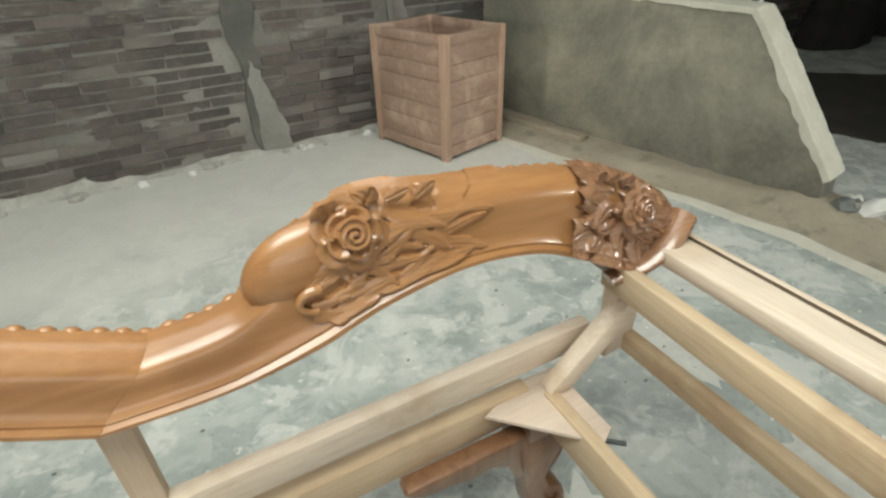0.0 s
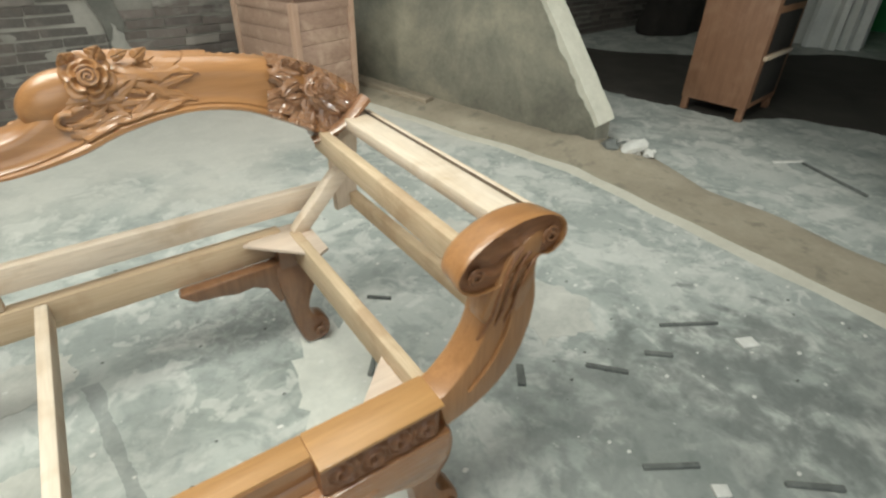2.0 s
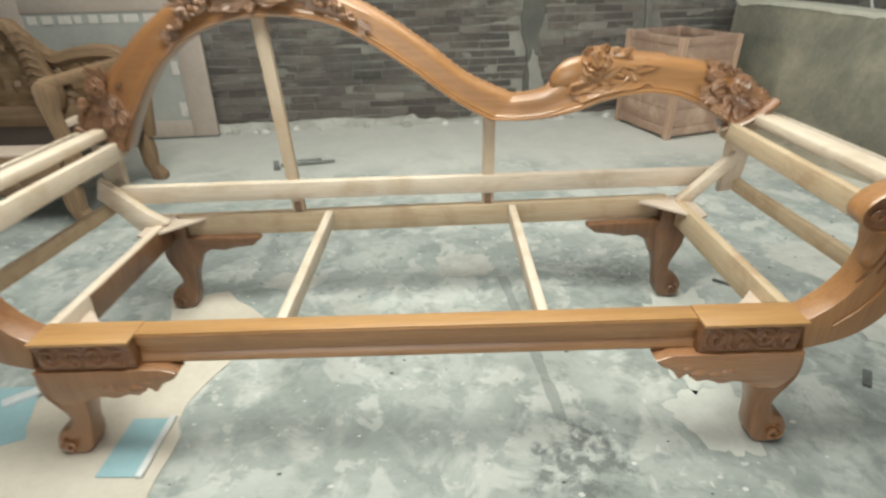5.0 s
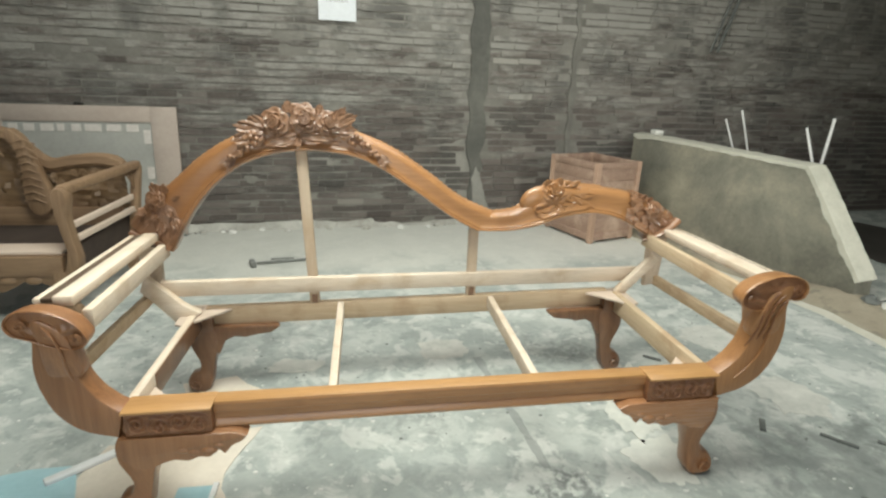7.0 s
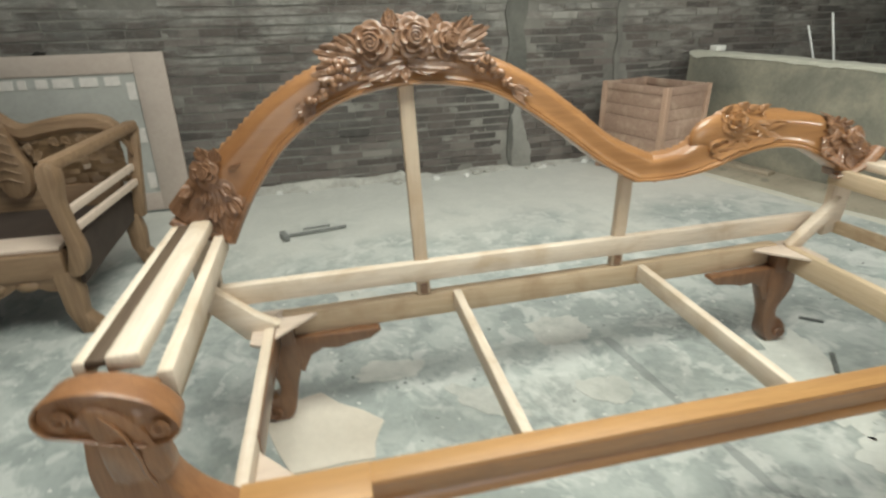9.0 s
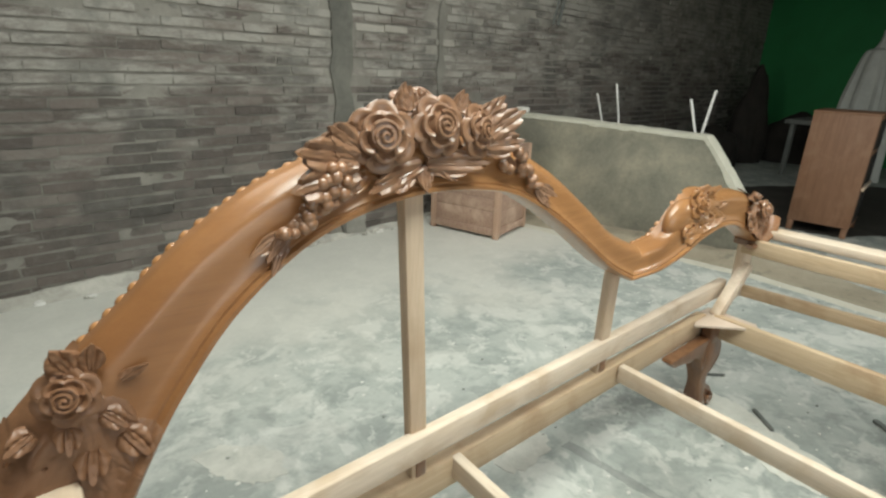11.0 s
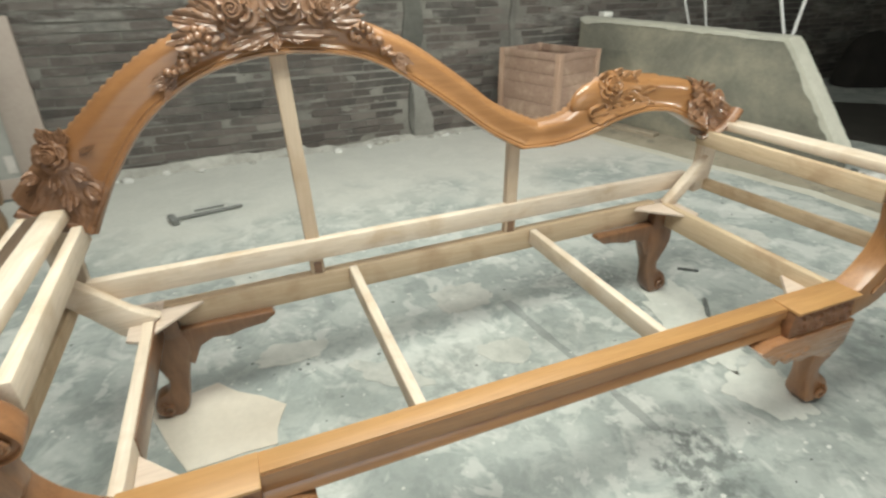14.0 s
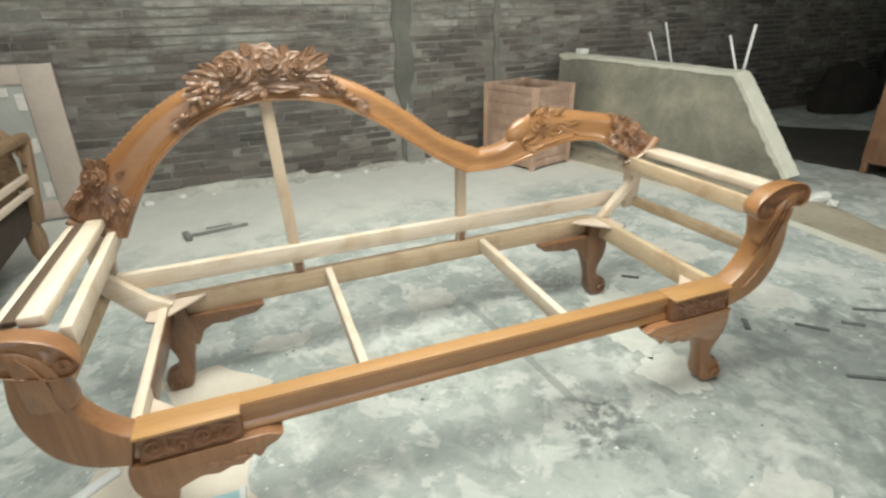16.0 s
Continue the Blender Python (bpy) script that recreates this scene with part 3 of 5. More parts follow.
# cement skirt at the foot of the wall
rng = random.Random(5)
skirt = bmesh.new()
cols = 150
rows_ = []
for k, (dy, h) in enumerate(((-0.055, 0.0), (-0.035, 0.35), (-0.014, 1.0), (0.02, 1.08))):
    row = []
    for i in range(cols + 1):
        u = -3.6 + 5.6 * i / cols
        n = noise.noise(Vector((u * 3.2, 0, 0))) + 0.5 * noise.noise(Vector((u * 11, 3, 0)))
        top = max(0.008, 0.022 + 0.03 * n + (0.03 if u < -0.5 else 0))
        row.append(skirt.verts.new((u, dy * (1 + 0.6 * n), h * top)))
    rows_.append(row)
for a, b in zip(rows_, rows_[1:]):
    for i in range(cols):
        skirt.faces.new((a[i], a[i + 1], b[i + 1], b[i]))
bmesh.ops.transform(skirt, matrix=WALL, verts=skirt.verts)
part("skirt", skirt, rubble_mat, wall_north, "ragged cement at the foot of the bricks")

# ---- the low cement wall with a slanted end ----
SLAB = pose(2.2, 3.34, 0, 0, 0, -77.3)               # local x from the brick wall towards the open end, local -y... faces the chaise
low = bmesh.new()
face = [(-0.02, 0), (-0.02, 0.785), (0.5, 0.78), (1.0, 0.765), (1.56, 0.75), (1.716, 0.55), (1.897, 0.31), (2.0, 0.17), (2.01, 0.0)]
low_bm = prism_bm(face, -0.09, 0.065, 0.008)
bmesh.ops.transform(low_bm, matrix=SLAB, verts=low_bm.verts)
low_wall = thing("low_wall", low_bm, slab_mat, "low grey cement wall with a slanting end", "wall", kind="structure")
edge_line = [(-0.02, 0.785), (0.5, 0.78), (1.0, 0.765), (1.56, 0.75), (1.716, 0.55), (1.897, 0.31), (2.008, 0.158)]
cap = bmesh.new()
fine_line = [p for p in curve([(a, b, 0) for a, b in edge_line[:4]], 14)] + [p for p in curve([(a, b, 0) for a, b in edge_line[3:]], 12)][1:]
prof = ((0.073, -0.004), (0.068, 0.014), (-0.03, 0.018), (-0.094, 0.012), (-0.096, -0.012))
rings = []
for i, p in enumerate(fine_line):
    d = (fine_line[min(i + 1, len(fine_line) - 1)] - fine_line[max(i - 1, 0)]).normalized()
    nrm = Vector((-d.y, d.x, 0))
    w = noise.noise(Vector((p.x * 9, p.y * 9, 2))) * 0.006 + noise.noise(Vector((p.x * 31, p.y * 31, 5))) * 0.004
    drip = max(0.0, noise.noise(Vector((p.x * 7, p.y * 5, 8))) + 0.5 * noise.noise(Vector((p.x * 23, p.y * 23, 3)))) * 0.034
    ring = []
    for k, (yy, hh) in enumerate(prof):
        q = p + nrm * (hh + w - (drip if k in (0, 4) else 0))
        ring.append(cap.verts.new((q.x, yy, q.y)))
    rings.append(ring)
for a, b in zip(rings, rings[1:]):
    for k in range(len(prof) - 1):
        cap.faces.new((a[k], b[k], b[k + 1], a[k + 1]))
cap.faces.new(rings[-1])
bmesh.ops.transform(cap, matrix=SLAB, verts=cap.verts)
part("capping", cap, slab_edge_mat, low_wall, "pale rough cement capping along the edge")

# sandy strip of old footing on the floor in line with the low wall, edged by a pale cement lip
strip, lip = bmesh.new(), bmesh.new()
grid, lips = [], []
for i in range(181):
    y = 3.25 - 7.2 * i / 180
    xl = 2.345 - 0.28 * min(1.45, max(0.0, y - 1.3)) + 0.022 * noise.noise(Vector((y * 3.3, 0, 1)))
    xr = 2.715 + 0.14 * max(0.0, min(1.0, (y - 0.8) / 0.6)) + 0.03 * noise.noise(Vector((y * 3.1, 4, 1)))
    foot = 2.45 + (1.8 - y) * 0.226                     # face of the low wall
    bank = 0.048 * min(1.0, max(0.0, (y - 0.85) / 0.5)) + 0.03 * max(0.0, 1 - abs(y - 1.36) / 0.35)
    row = []
    for k, s in enumerate((0, 0.06, 0.2, 0.36, 0.5, 0.64, 0.78, 0.9, 1)):
        x = xl + (xr - xl) * s
        rise = min(1.0, max(0.0, (x - xl) / (foot - xl))) if x < foot else max(0.0, (xr - x) / (xr - foot))
        hh = 0.012 * (0.55, 1, 0.9, 0.95, 1, 1, 0.9, 0.7, 0)[k] * (1 + 0.6 * noise.noise(Vector((y * 6, k * 2, 0))))
        row.append(strip.verts.new((x, y, hh + bank * rise * rise * (3 - 2 * rise) * (1 + 0.25 * noise.noise(Vector((x * 14, y * 14, 6)))))))
    grid.append(row)
    wide = 0.055 + 0.022 * noise.noise(Vector((y * 4.2, 9, 1)))
    lips.append([lip.verts.new((xl - wide, y, 0.0005)), lip.verts.new((xl - wide * 0.75, y, 0.005)), lip.verts.new((xl + 0.004, y, 0.011)), lip.verts.new((xl + 0.012, y, 0.006))])
for rows_, bm_ in ((grid, strip), (lips, lip)):
    for a, b in zip(rows_, rows_[1:]):
        for k in range(len(a) - 1):
            bm_.faces.new((a[k], b[k], b[k + 1], a[k + 1]))
footing = thing("footing_strip", strip, sand_mat, "low sandy brown strip of footing across the floor", "trim", kind="structure")
part("edge", lip, lip_mat, footing, "pale cement lip along the strip")


# dark brown area of floor past the low wall
dark_area = prism_bm(ragged_outline([(3.44, 3.1), (3.50, 2.6), (3.57, 2.1), (3.62, 1.85), (3.68, 1.65), (3.76, 1.30), (4.14, 1.12), (4.31, 0.66), (4.45, 0.2), (5.2, -0.3), (7.0, 0.4), (6.5, 1.8), (5.6, 2.3), (5.1, 2.57), (4.68, 2.95), (4.4, 3.4)], 6, 0.02, 12), -0.004, 0.004, 0, "xy")
thing("dark_floor", dark_area, dark_floor_mat, "dark brown patch of floor past the low wall", "floor", kind="structure")


# ---- the carved chaise longue frame ----
CX = -0.045
chaise = base_empty("chaise_longue_frame", (CX, 0.5, 0), "unupholstered carved teak chaise longue frame, half polished", "sofa frame")
LEAN_K = 0.013


def cpart(name, bm, material, label="", parent=None):
    for v in bm.verts:
        v.co.z += LEAN_K * (v.co.x - CX) * min(1.0, max(0.0, v.co.z) / 0.3)
    return part(name, bm, material, parent or chaise, label)


def both(fn):
    """Calls fn for the east end (1) and the west end (-1)."""
    for s in (1, -1):
        fn(s)


def mx(s, x):
    return CX + s * x


# front rail: moulded beam
rail = bmesh.new()
section = [(0.236, 0.286), (0.236, 0.363), (0.193, 0.363), (0.189, 0.359), (0.189, 0.336), (0.195, 0.331), (0.1955, 0.312), (0.191, 0.306), (0.188, 0.292), (0.192, 0.285)]
ends = []
for x in (mx(-1, 0.84), mx(1, 0.84)):
    ends.append([rail.verts.new((x, y, z)) for y, z in section])
n = len(section)
for i in range(n):
    rail.faces.new((ends[0][i], ends[1][i], ends[1][(i + 1) % n], ends[0][(i + 1) % n]))
rail.faces.new(ends[0])
rail.faces.new(ends[1])
front_rail = cpart("front_rail", rail, polished)
cpart("rail_top", box_bm((mx(-1, 0.61), 0.191, 0.3605), (mx(1, 0.61), 0.238, 0.3655), 0.0015), rail_top_wood, "lighter golden top of the rail", front_rail)


def swirl(seed):
    """Carved volutes side by side, with leaf strokes between them."""
    def fn(u, v):
        best, height = 9.0, 0.0
        for k, cu in enumerate((0.14, 0.4, 0.64, 0.88)):
            dx, dz = (u - cu) * 3.5, (v - 0.5 - 0.08 * (-1) ** k)
            r, a = math.hypot(dx, dz), math.atan2(dz, dx)
            if r < best:
                best = r
                height = 0.5 + 0.5 * math.sin(22 * r + (a if k % 2 else -a) + seed)
        leaf = 0.5 + 0.5 * math.sin(26 * u + 9 * v + seed)
        f = min(1.0, max(0.0, (best - 0.34) / 0.15))
        edge = min(1.0, 6 * min(v, 1 - v, 3.5 * u, 3.5 * (1 - u)))
        return edge * max(0.0, min(1.0, height * (1 - f) + leaf * f + 0.25 * noise.noise(Vector((u * 9 + seed, v * 4, seed)))))
    return fn


def front_block(s):
    a, b = sorted((mx(s, 0.612), mx(s, 0.826)))
    block = cpart("corner_block", box_bm((a, 0.168, 0.289), (b, 0.2, 0.360), 0.004), stained, "dark-stained block with carved scrolls")
    rl = relief_bm((a + 0.005, 0.291), (b - 0.005, 0.358), 0.1675, 0.008, swirl(1.3 if s > 0 else 4.1), 110, 36)
    cpart("carving", rl, stained, "", block)
    cpart("cap_board", box_bm((a - 0.002, 0.158, 0.360), (b + 0.004, 0.237, 0.369), 0.003), rail_top_wood)
    # apron wing below the block, scalloped
    xs = [0.845, 0.56, 0.525, 0.54, 0.565, 0.585, 0.60, 0.625, 0.65, 0.68, 0.71, 0.74, 0.77]
    zs = [0.288, 0.288, 0.275, 0.258, 0.246, 0.222, 0.235, 0.214, 0.217, 0.206, 0.212, 0.204, 0.19]
    line = curve([(x, z, 0) for x, z in zip(xs[2:], zs[2:])], 3)
    outline = [(0.845, 0.288), (0.56, 0.2885)] + [(p.x, p.y) for p in line] + [(0.81, 0.19), (0.84, 0.22)]
    outline = [(mx(s, x), z) for x, z in outline]
    wing = cpart("apron", prism_bm(outline, 0.160, 0.206, 0.011), apron_wood if s > 0 else leg_wood, "scalloped apron wing")
    nub = bmesh.new()
    for k, (x, z, r) in enumerate(((0.625, 0.235, 0.016), (0.662, 0.232, 0.012), (0.60, 0.25, 0.011), (0.69, 0.24, 0.012))):
        bmesh.ops.create_icosphere(nub, subdivisions=2, radius=r, matrix=Matrix.Translation((mx(s, x), 0.162, z)) @ Matrix.Diagonal((1.4, 0.45, 0.8, 1)))
    cpart("carving", nub, apron_wood if s > 0 else leg_wood, "", wing)


both(front_block)


def leg_bm(s, y, depth, wide=1.0):
    outer = [(0.846, 0.288), (0.862, 0.26), (0.860, 0.21), (0.846, 0.16), (0.838, 0.118), (0.848, 0.088), (0.872, 0.076), (0.888, 0.05), (0.882, 0.018), (0.862, 0.001)]
    inner = [(0.826, 0.0), (0.806, 0.02), (0.795, 0.06), (0.786, 0.11), (0.776, 0.15), (0.766, 0.19), (0.76, 0.23), (0.758, 0.288)]
    line = [(p.x, p.y) for p in curve([(a, b, 0) for a, b in outer], 3)] + [(p.x, p.y) for p in curve([(a, b, 0) for a, b in inner], 3)]
    bm = prism_bm([(mx(s, x), max(z, 0.0)) for x, z in line], y - depth / 2, y + depth / 2, 0.012)
    for v in bm.verts:
        # swell the knee, narrow the ankle and put the scroll toe forward
        t = v.co.z
        f = 1.0 + 0.35 * math.exp(-((t - 0.22) / 0.06) ** 2) - 0.22 * math.exp(-((t - 0.11) / 0.05) ** 2) + 0.15 * math.exp(-((t - 0.03) / 0.03) ** 2)
        v.co.y = y + (v.co.y - y) * f
    return bm


def leg(s, front):
    y = 0.21 if front else (0.848 if s > 0 else 0.832)
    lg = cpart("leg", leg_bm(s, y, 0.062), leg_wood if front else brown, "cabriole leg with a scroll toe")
    if not front:
        a, c = sorted((mx(s, 0.772), mx(s, 0.862)))
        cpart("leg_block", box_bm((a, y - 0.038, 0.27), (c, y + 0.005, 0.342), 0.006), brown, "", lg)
    line = []
    for k in range(22):
        t = k / 21
        a = 2.6 * math.pi * t - 0.5
        r = 0.005 + 0.017 * t
        line.append((mx(s, 0.856) + s * r * math.cos(a), y - 0.035, 0.036 + r * math.sin(a)))
    cpart("scroll", tube_bm(line, 0.0055, 6), leg_wood if front else brown, "", lg)


for front_ in (True, False):
    for s_ in (1, -1):
        leg(s_, front_)


def back_wing(s):
    xs = [(0.80, 0.290), (0.54, 0.286), (0.535, 0.277), (0.565, 0.254), (0.62, 0.248), (0.66, 0.238), (0.70, 0.243), (0.735, 0.225), (0.76, 0.17), (0.80, 0.2)]
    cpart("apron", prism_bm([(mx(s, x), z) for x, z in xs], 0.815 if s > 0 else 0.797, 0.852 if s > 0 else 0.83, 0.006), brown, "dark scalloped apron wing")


both(back_wing)

# raw timbers of the seat
cpart("back_seat_rail", bar_bm((mx(-1, 0.80), 0.835, 0.3205), (mx(1, 0.80), 0.873, 0.3205), 0.034, 0.073, 0.004), raw_tan, "raw tan timber rail")
cpart("back_rail", bar_bm((mx(-1, 0.935), 0.801, 0.447), (mx(1, 0.935), 0.884, 0.417), 0.028, 0.058, 0.004), raw_x, "raw pale timber rail set a little askew")


def side_rail(s):
    cpart("side_rail", bar_bm((mx(s, 0.832), 0.236, 0.318), (mx(s, 0.828), 0.84, 0.318), 0.026, 0.078), raw_tan_y if s > 0 else raw_y, "raw timber rail")
    if s < 0:
        # added facing: stain and shade of the rail's inner side in one brown
        cpart("inner_face", bar_bm((mx(s, 0.817), 0.37, 0.318), (mx(s, 0.813), 0.80, 0.318), 0.004, 0.07, 0.001), brown, "thin brown facing for the rail's stained and shaded inner side")
    tri = [(0.818, 0.238), (0.70, 0.238), (0.818, 0.36)]
    cpart("corner_plate", prism_bm([(mx(s, a), b) for a, b in tri], 0.305, 0.32, 0.002, "xy"), ply, "pinkish triangular corner plate")
    tri = [(0.80, 0.885), (0.70, 0.845), (0.842, 0.708), (0.872, 0.725), (0.872, 0.885)]
    back = 0.0 if s > 0 else -0.02
    cpart("corner_plate", prism_bm([(mx(s, a), b + back) for a, b in tri], 0.343, 0.352, 0.002, "xy"), ply, "pale triangular corner plate over the back leg")


both(side_rail)
for x in (-0.350, 0.243):
    cpart("seat_slat", bar_bm((x, 0.236, 0.332), (x, 0.838, 0.332), 0.024, 0.05, 0.003), raw_y, "raw pale cross slat")

for x0, x1, top, y in ((-0.447, -0.474, 0.95, 0.842), (0.166, 0.165, 0.665, 0.862)):
    post = cpart("back_post", bar_bm((x0, y, 0.357), (x1, y - 0.004, top), 0.037, 0.026, 0.003, up=(0, 1, 0)), raw_post, "raw tan upright behind the rail")
    cpart("notch", box_bm((x0 - 0.011, y - 0.017, 0.360), (x0 + 0.011, y - 0.010, 0.394), 0.002), carved, "dark stained notch", post)


# arms: S-shaped posts, scroll tops and raw rails
def arm_outline(k=1.0):
    outer = [(0.845, 0.287), (0.93, 0.312), (0.99, 0.36), (1.022, 0.43), (1.03, 0.50), (1.018, 0.58), (1.03, 0.625)]
    inner = [(0.905, 0.615), (0.915, 0.555), (0.925, 0.51), (0.915, 0.46), (0.885, 0.412), (0.85, 0.38), (0.825, 0.364)]
    return [(p.x, p.y) for p in curve([(a, b, 0) for a, b in outer], 4)] + [(p.x, p.y) for p in curve([(a, b, 0) for a, b in inner], 4)]


def ax(s, x):
    """The west arm stands a little closer in than the east one."""
    return mx(s, x - (0.024 if s < 0 else 0.010) * max(0.0, (x - 0.84) / 0.2))


# outlines of the two scroll tops, no two hand-cut ones alike: (offset from the middle, height)
SCROLL = {
    1: ((0.834, 0.614), (0.842, 0.638), (0.868, 0.661), (0.908, 0.677), (0.952, 0.684), (0.994, 0.680), (1.028, 0.664), (1.042, 0.640), (1.034, 0.616), (1.010, 0.606), (0.985, 0.610), (0.945, 0.596), (0.905, 0.580), (0.872, 0.581), (0.848, 0.592)),
    -1: ((0.859, 0.588), (0.874, 0.616), (0.899, 0.639), (0.944, 0.659), (0.995, 0.662), (1.025, 0.647), (1.035, 0.623), (1.023, 0.601), (0.995, 0.590), (0.95, 0.573), (0.912, 0.561), (0.882, 0.560), (0.865, 0.570))}


def carved_field(line, y, depth, seed, nx=46, nz=26):
    """A carved face inside a closed outline: leaf strokes that fan out from the post, sunk below the rim."""
    c = sum((Vector((a, b)) for a, b in line), Vector((0, 0))) / len(line)
    bm = bmesh.new()
    rings = []
    n = len(line)
    for k in range(nz + 1):
        f = k / nz
        ring = []
        for i in range(n):
            p = c.lerp(Vector(line[i]), max(f, 0.02))
            d = p - c
            wander = noise.noise(Vector((p.x * 24, p.y * 24, seed)))
            stroke = 0.5 + 0.5 * math.sin(150 * d.y - 60 * d.x * d.x / 0.1 + 3.2 * wander + seed)
            pit = max(0.0, noise.noise(Vector((p.x * 60, p.y * 75, seed + 3))))
            h = depth * (0.75 * stroke + 0.5 * pit) * (1 - f ** 4)
            ring.append(bm.verts.new((p.x, y - h, p.y)))
        rings.append(ring)
    bm.faces.new(rings[0])
    for r0, r1 in zip(rings, rings[1:]):
        for i in range(n):
            bm.faces.new((r0[i], r0[(i + 1) % n], r1[(i + 1) % n], r1[i]))
    return bm


def arm(s):
    ap = cpart("arm_post", prism_bm([(ax(s, x), z) for x, z in arm_outline()], 0.172, 0.236, 0.012), polished_z if s > 0 else leg_wood, "S-shaped polished arm post")
    # a carved vein down its face
    vein = [(ax(s, x), 0.170, z) for x, z in ((0.98, 0.63), (0.968, 0.58), (0.975, 0.53), (0.968, 0.46), (0.94, 0.40), (0.89, 0.35))]
    if s > 0:
        cpart("carving", tube_bm([tuple(p) for p in curve(vein, 5)], 0.006, 6, 0.5), polished_z if s > 0 else leg_wood, "", ap)
    # kidney-shaped scroll top: a rounded barrel with a raised rim round a sunk carved face
    line = [(p.x, p.y) for p in curve([(mx(s, a), b, 0) for a, b in SCROLL[s]], 5, True)]
    mid = sum((Vector(p) for p in line), Vector((0, 0))) / len(line)

    def shrunk(k):
        return [(mid.x + k * (x - mid.x), mid.y + k * (z - mid.y)) for x, z in line]

    sc = bmesh.new()
    rings = []
    for y, k in ((0.206, 0.80), (0.203, 0.88), (0.198, 0.93), (0.190, 0.955), (0.180, 0.96), (0.170, 0.975), (0.160, 0.992), (0.153, 1.0), (0.148, 0.995), (0.146, 0.975), (0.147, 0.955), (0.150, 0.94), (0.156, 0.93)):
        rings.append([sc.verts.new((x, y, z)) for x, z in shrunk(k)])
    m = len(line)
    for r0, r1 in zip(rings, rings[1:]):
        for i in range(m):
            sc.faces.new((r0[i], r0[(i + 1) % m], r1[(i + 1) % m], r1[i]))
    sc.faces.new(rings[0])
    sc.faces.new(rings[-1])
    sc = cpart("arm_scroll", sc, polished if s > 0 else leg_wood, "rounded scroll top of the arm")
    cpart("scroll_face", carved_field(shrunk(0.94), 0.1545, 0.007, 0.4 if s > 0 else 2.1), scroll_wood if s > 0 else leg_wood, "darker carved face of the scroll", sc)
    # the post's fluted tongue runs up over the face and curls towards the outer lobe
    dx, dz = (0.0, 0.0) if s > 0 else (0.006, -0.016)
    tongue = [(0.908, 0.50), (0.905, 0.55), (0.914, 0.592), (0.935, 0.625), (0.965, 0.648), (0.992, 0.655), (1.006, 0.640), (0.998, 0.615), (0.994, 0.58), (1.000, 0.535), (0.998, 0.49), (0.95, 0.47)]
    tg = prism_bm([(p.x, p.y) for p in curve([(ax(s, a - dx), b + dz, 0) for a, b in tongue], 4, True)], 0.1465, 0.185, 0.008)

    def sunk(bm):
        """The lower end runs out flush with the post."""
        for v in bm.verts:
            v.co.y += 0.30 * max(0.0, 0.575 + dz - v.co.z)
        return bm

    cpart("tongue", sunk(tg), polished_z if s > 0 else leg_wood, "", sc)
    for k, (a, b) in enumerate(((0.925, 0.945), (0.945, 0.962), (0.966, 0.98)) if s > 0 else ((0.945, 0.962),)):
        flute = curve([(ax(s, a - 0.012 - dx), 0.1455, 0.45 + dz), (ax(s, a - dx), 0.1455, 0.51 + dz), (ax(s, a - 0.004 - dx), 0.1455, 0.56 + dz), (ax(s, a + 0.006 - dx), 0.1455, 0.605 - 0.006 * k + dz), (ax(s, b + 0.012 - dx), 0.1465, 0.637 - 0.012 * k + dz)], 5)
        cpart("flute", sunk(tube_bm([tuple(p) for p in flute], 0.0042, 6, 0.6)), scroll_wood if s > 0 else leg_wood, "", sc)
    for x, z, r in ((1.006, 0.640, 0.017), (0.868, 0.616, 0.015)) if s > 0 else ((1.0, 0.625, 0.015), (0.886, 0.588, 0.013)):
        ring = [(mx(s, x) + (r * (0.25 + 0.75 * k / 17)) * math.cos(k * 0.62) * s, 0.147, z + (r * (0.25 + 0.75 * k / 17)) * math.sin(k * 0.62)) for k in range(18)]
        cpart("curl", tube_bm(ring, 0.0034, 6, 0.7), scroll_wood if s > 0 else leg_wood, "", sc)
    # raw rails from front to back
    # broad board, a dark strip as the gap's shade and a thin outer rail; the west board is the narrower one
    b0, b1, bw = (0.990, 0.998, 0.062) if s > 0 else (0.939, 0.947, 0.048)
    g0, g1, gw = (1.028, 1.036, 0.015) if s > 0 else (0.977, 0.985, 0.026)
    o0, o1, ow = (1.042, 1.050, 0.014) if s > 0 else (0.999, 1.007, 0.018)
    drop = 0.016 if s > 0 else 0.0
    cpart("arm_board", bar_bm((mx(s, b0), 0.222, 0.652 - drop), (mx(s, b1), 0.84, 0.640 - drop), bw, 0.028, 0.006), raw_y, "broad raw arm board")
    cpart("gap_shade_strip", bar_bm((mx(s, g0), 0.226, 0.654 - drop), (mx(s, g1), 0.838, 0.642 - drop), gw, 0.012, 0.001), gap_shade_mat, "dark strip for the shade in the gap between board and rail")
    cpart("arm_rail", bar_bm((mx(s, o0), 0.225, 0.642 - drop), (mx(s, o1), 0.84, 0.630 - drop), ow, 0.036, 0.004), raw_y, "thin raw outer rail")
    cpart("arm_rail", bar_bm((ax(s, 0.897), 0.225, 0.602), (ax(s, 0.925), 0.84, 0.586), 0.024, 0.052, 0.004), raw_tan_y if s > 0 else raw_y, "raw inner rail")
    cpart("arm_rail", bar_bm((ax(s, 0.985), 0.22, 0.440), (ax(s, 1.01), 0.85, 0.400), 0.024, 0.04, 0.004), raw_tan_y, "raw lower rail")
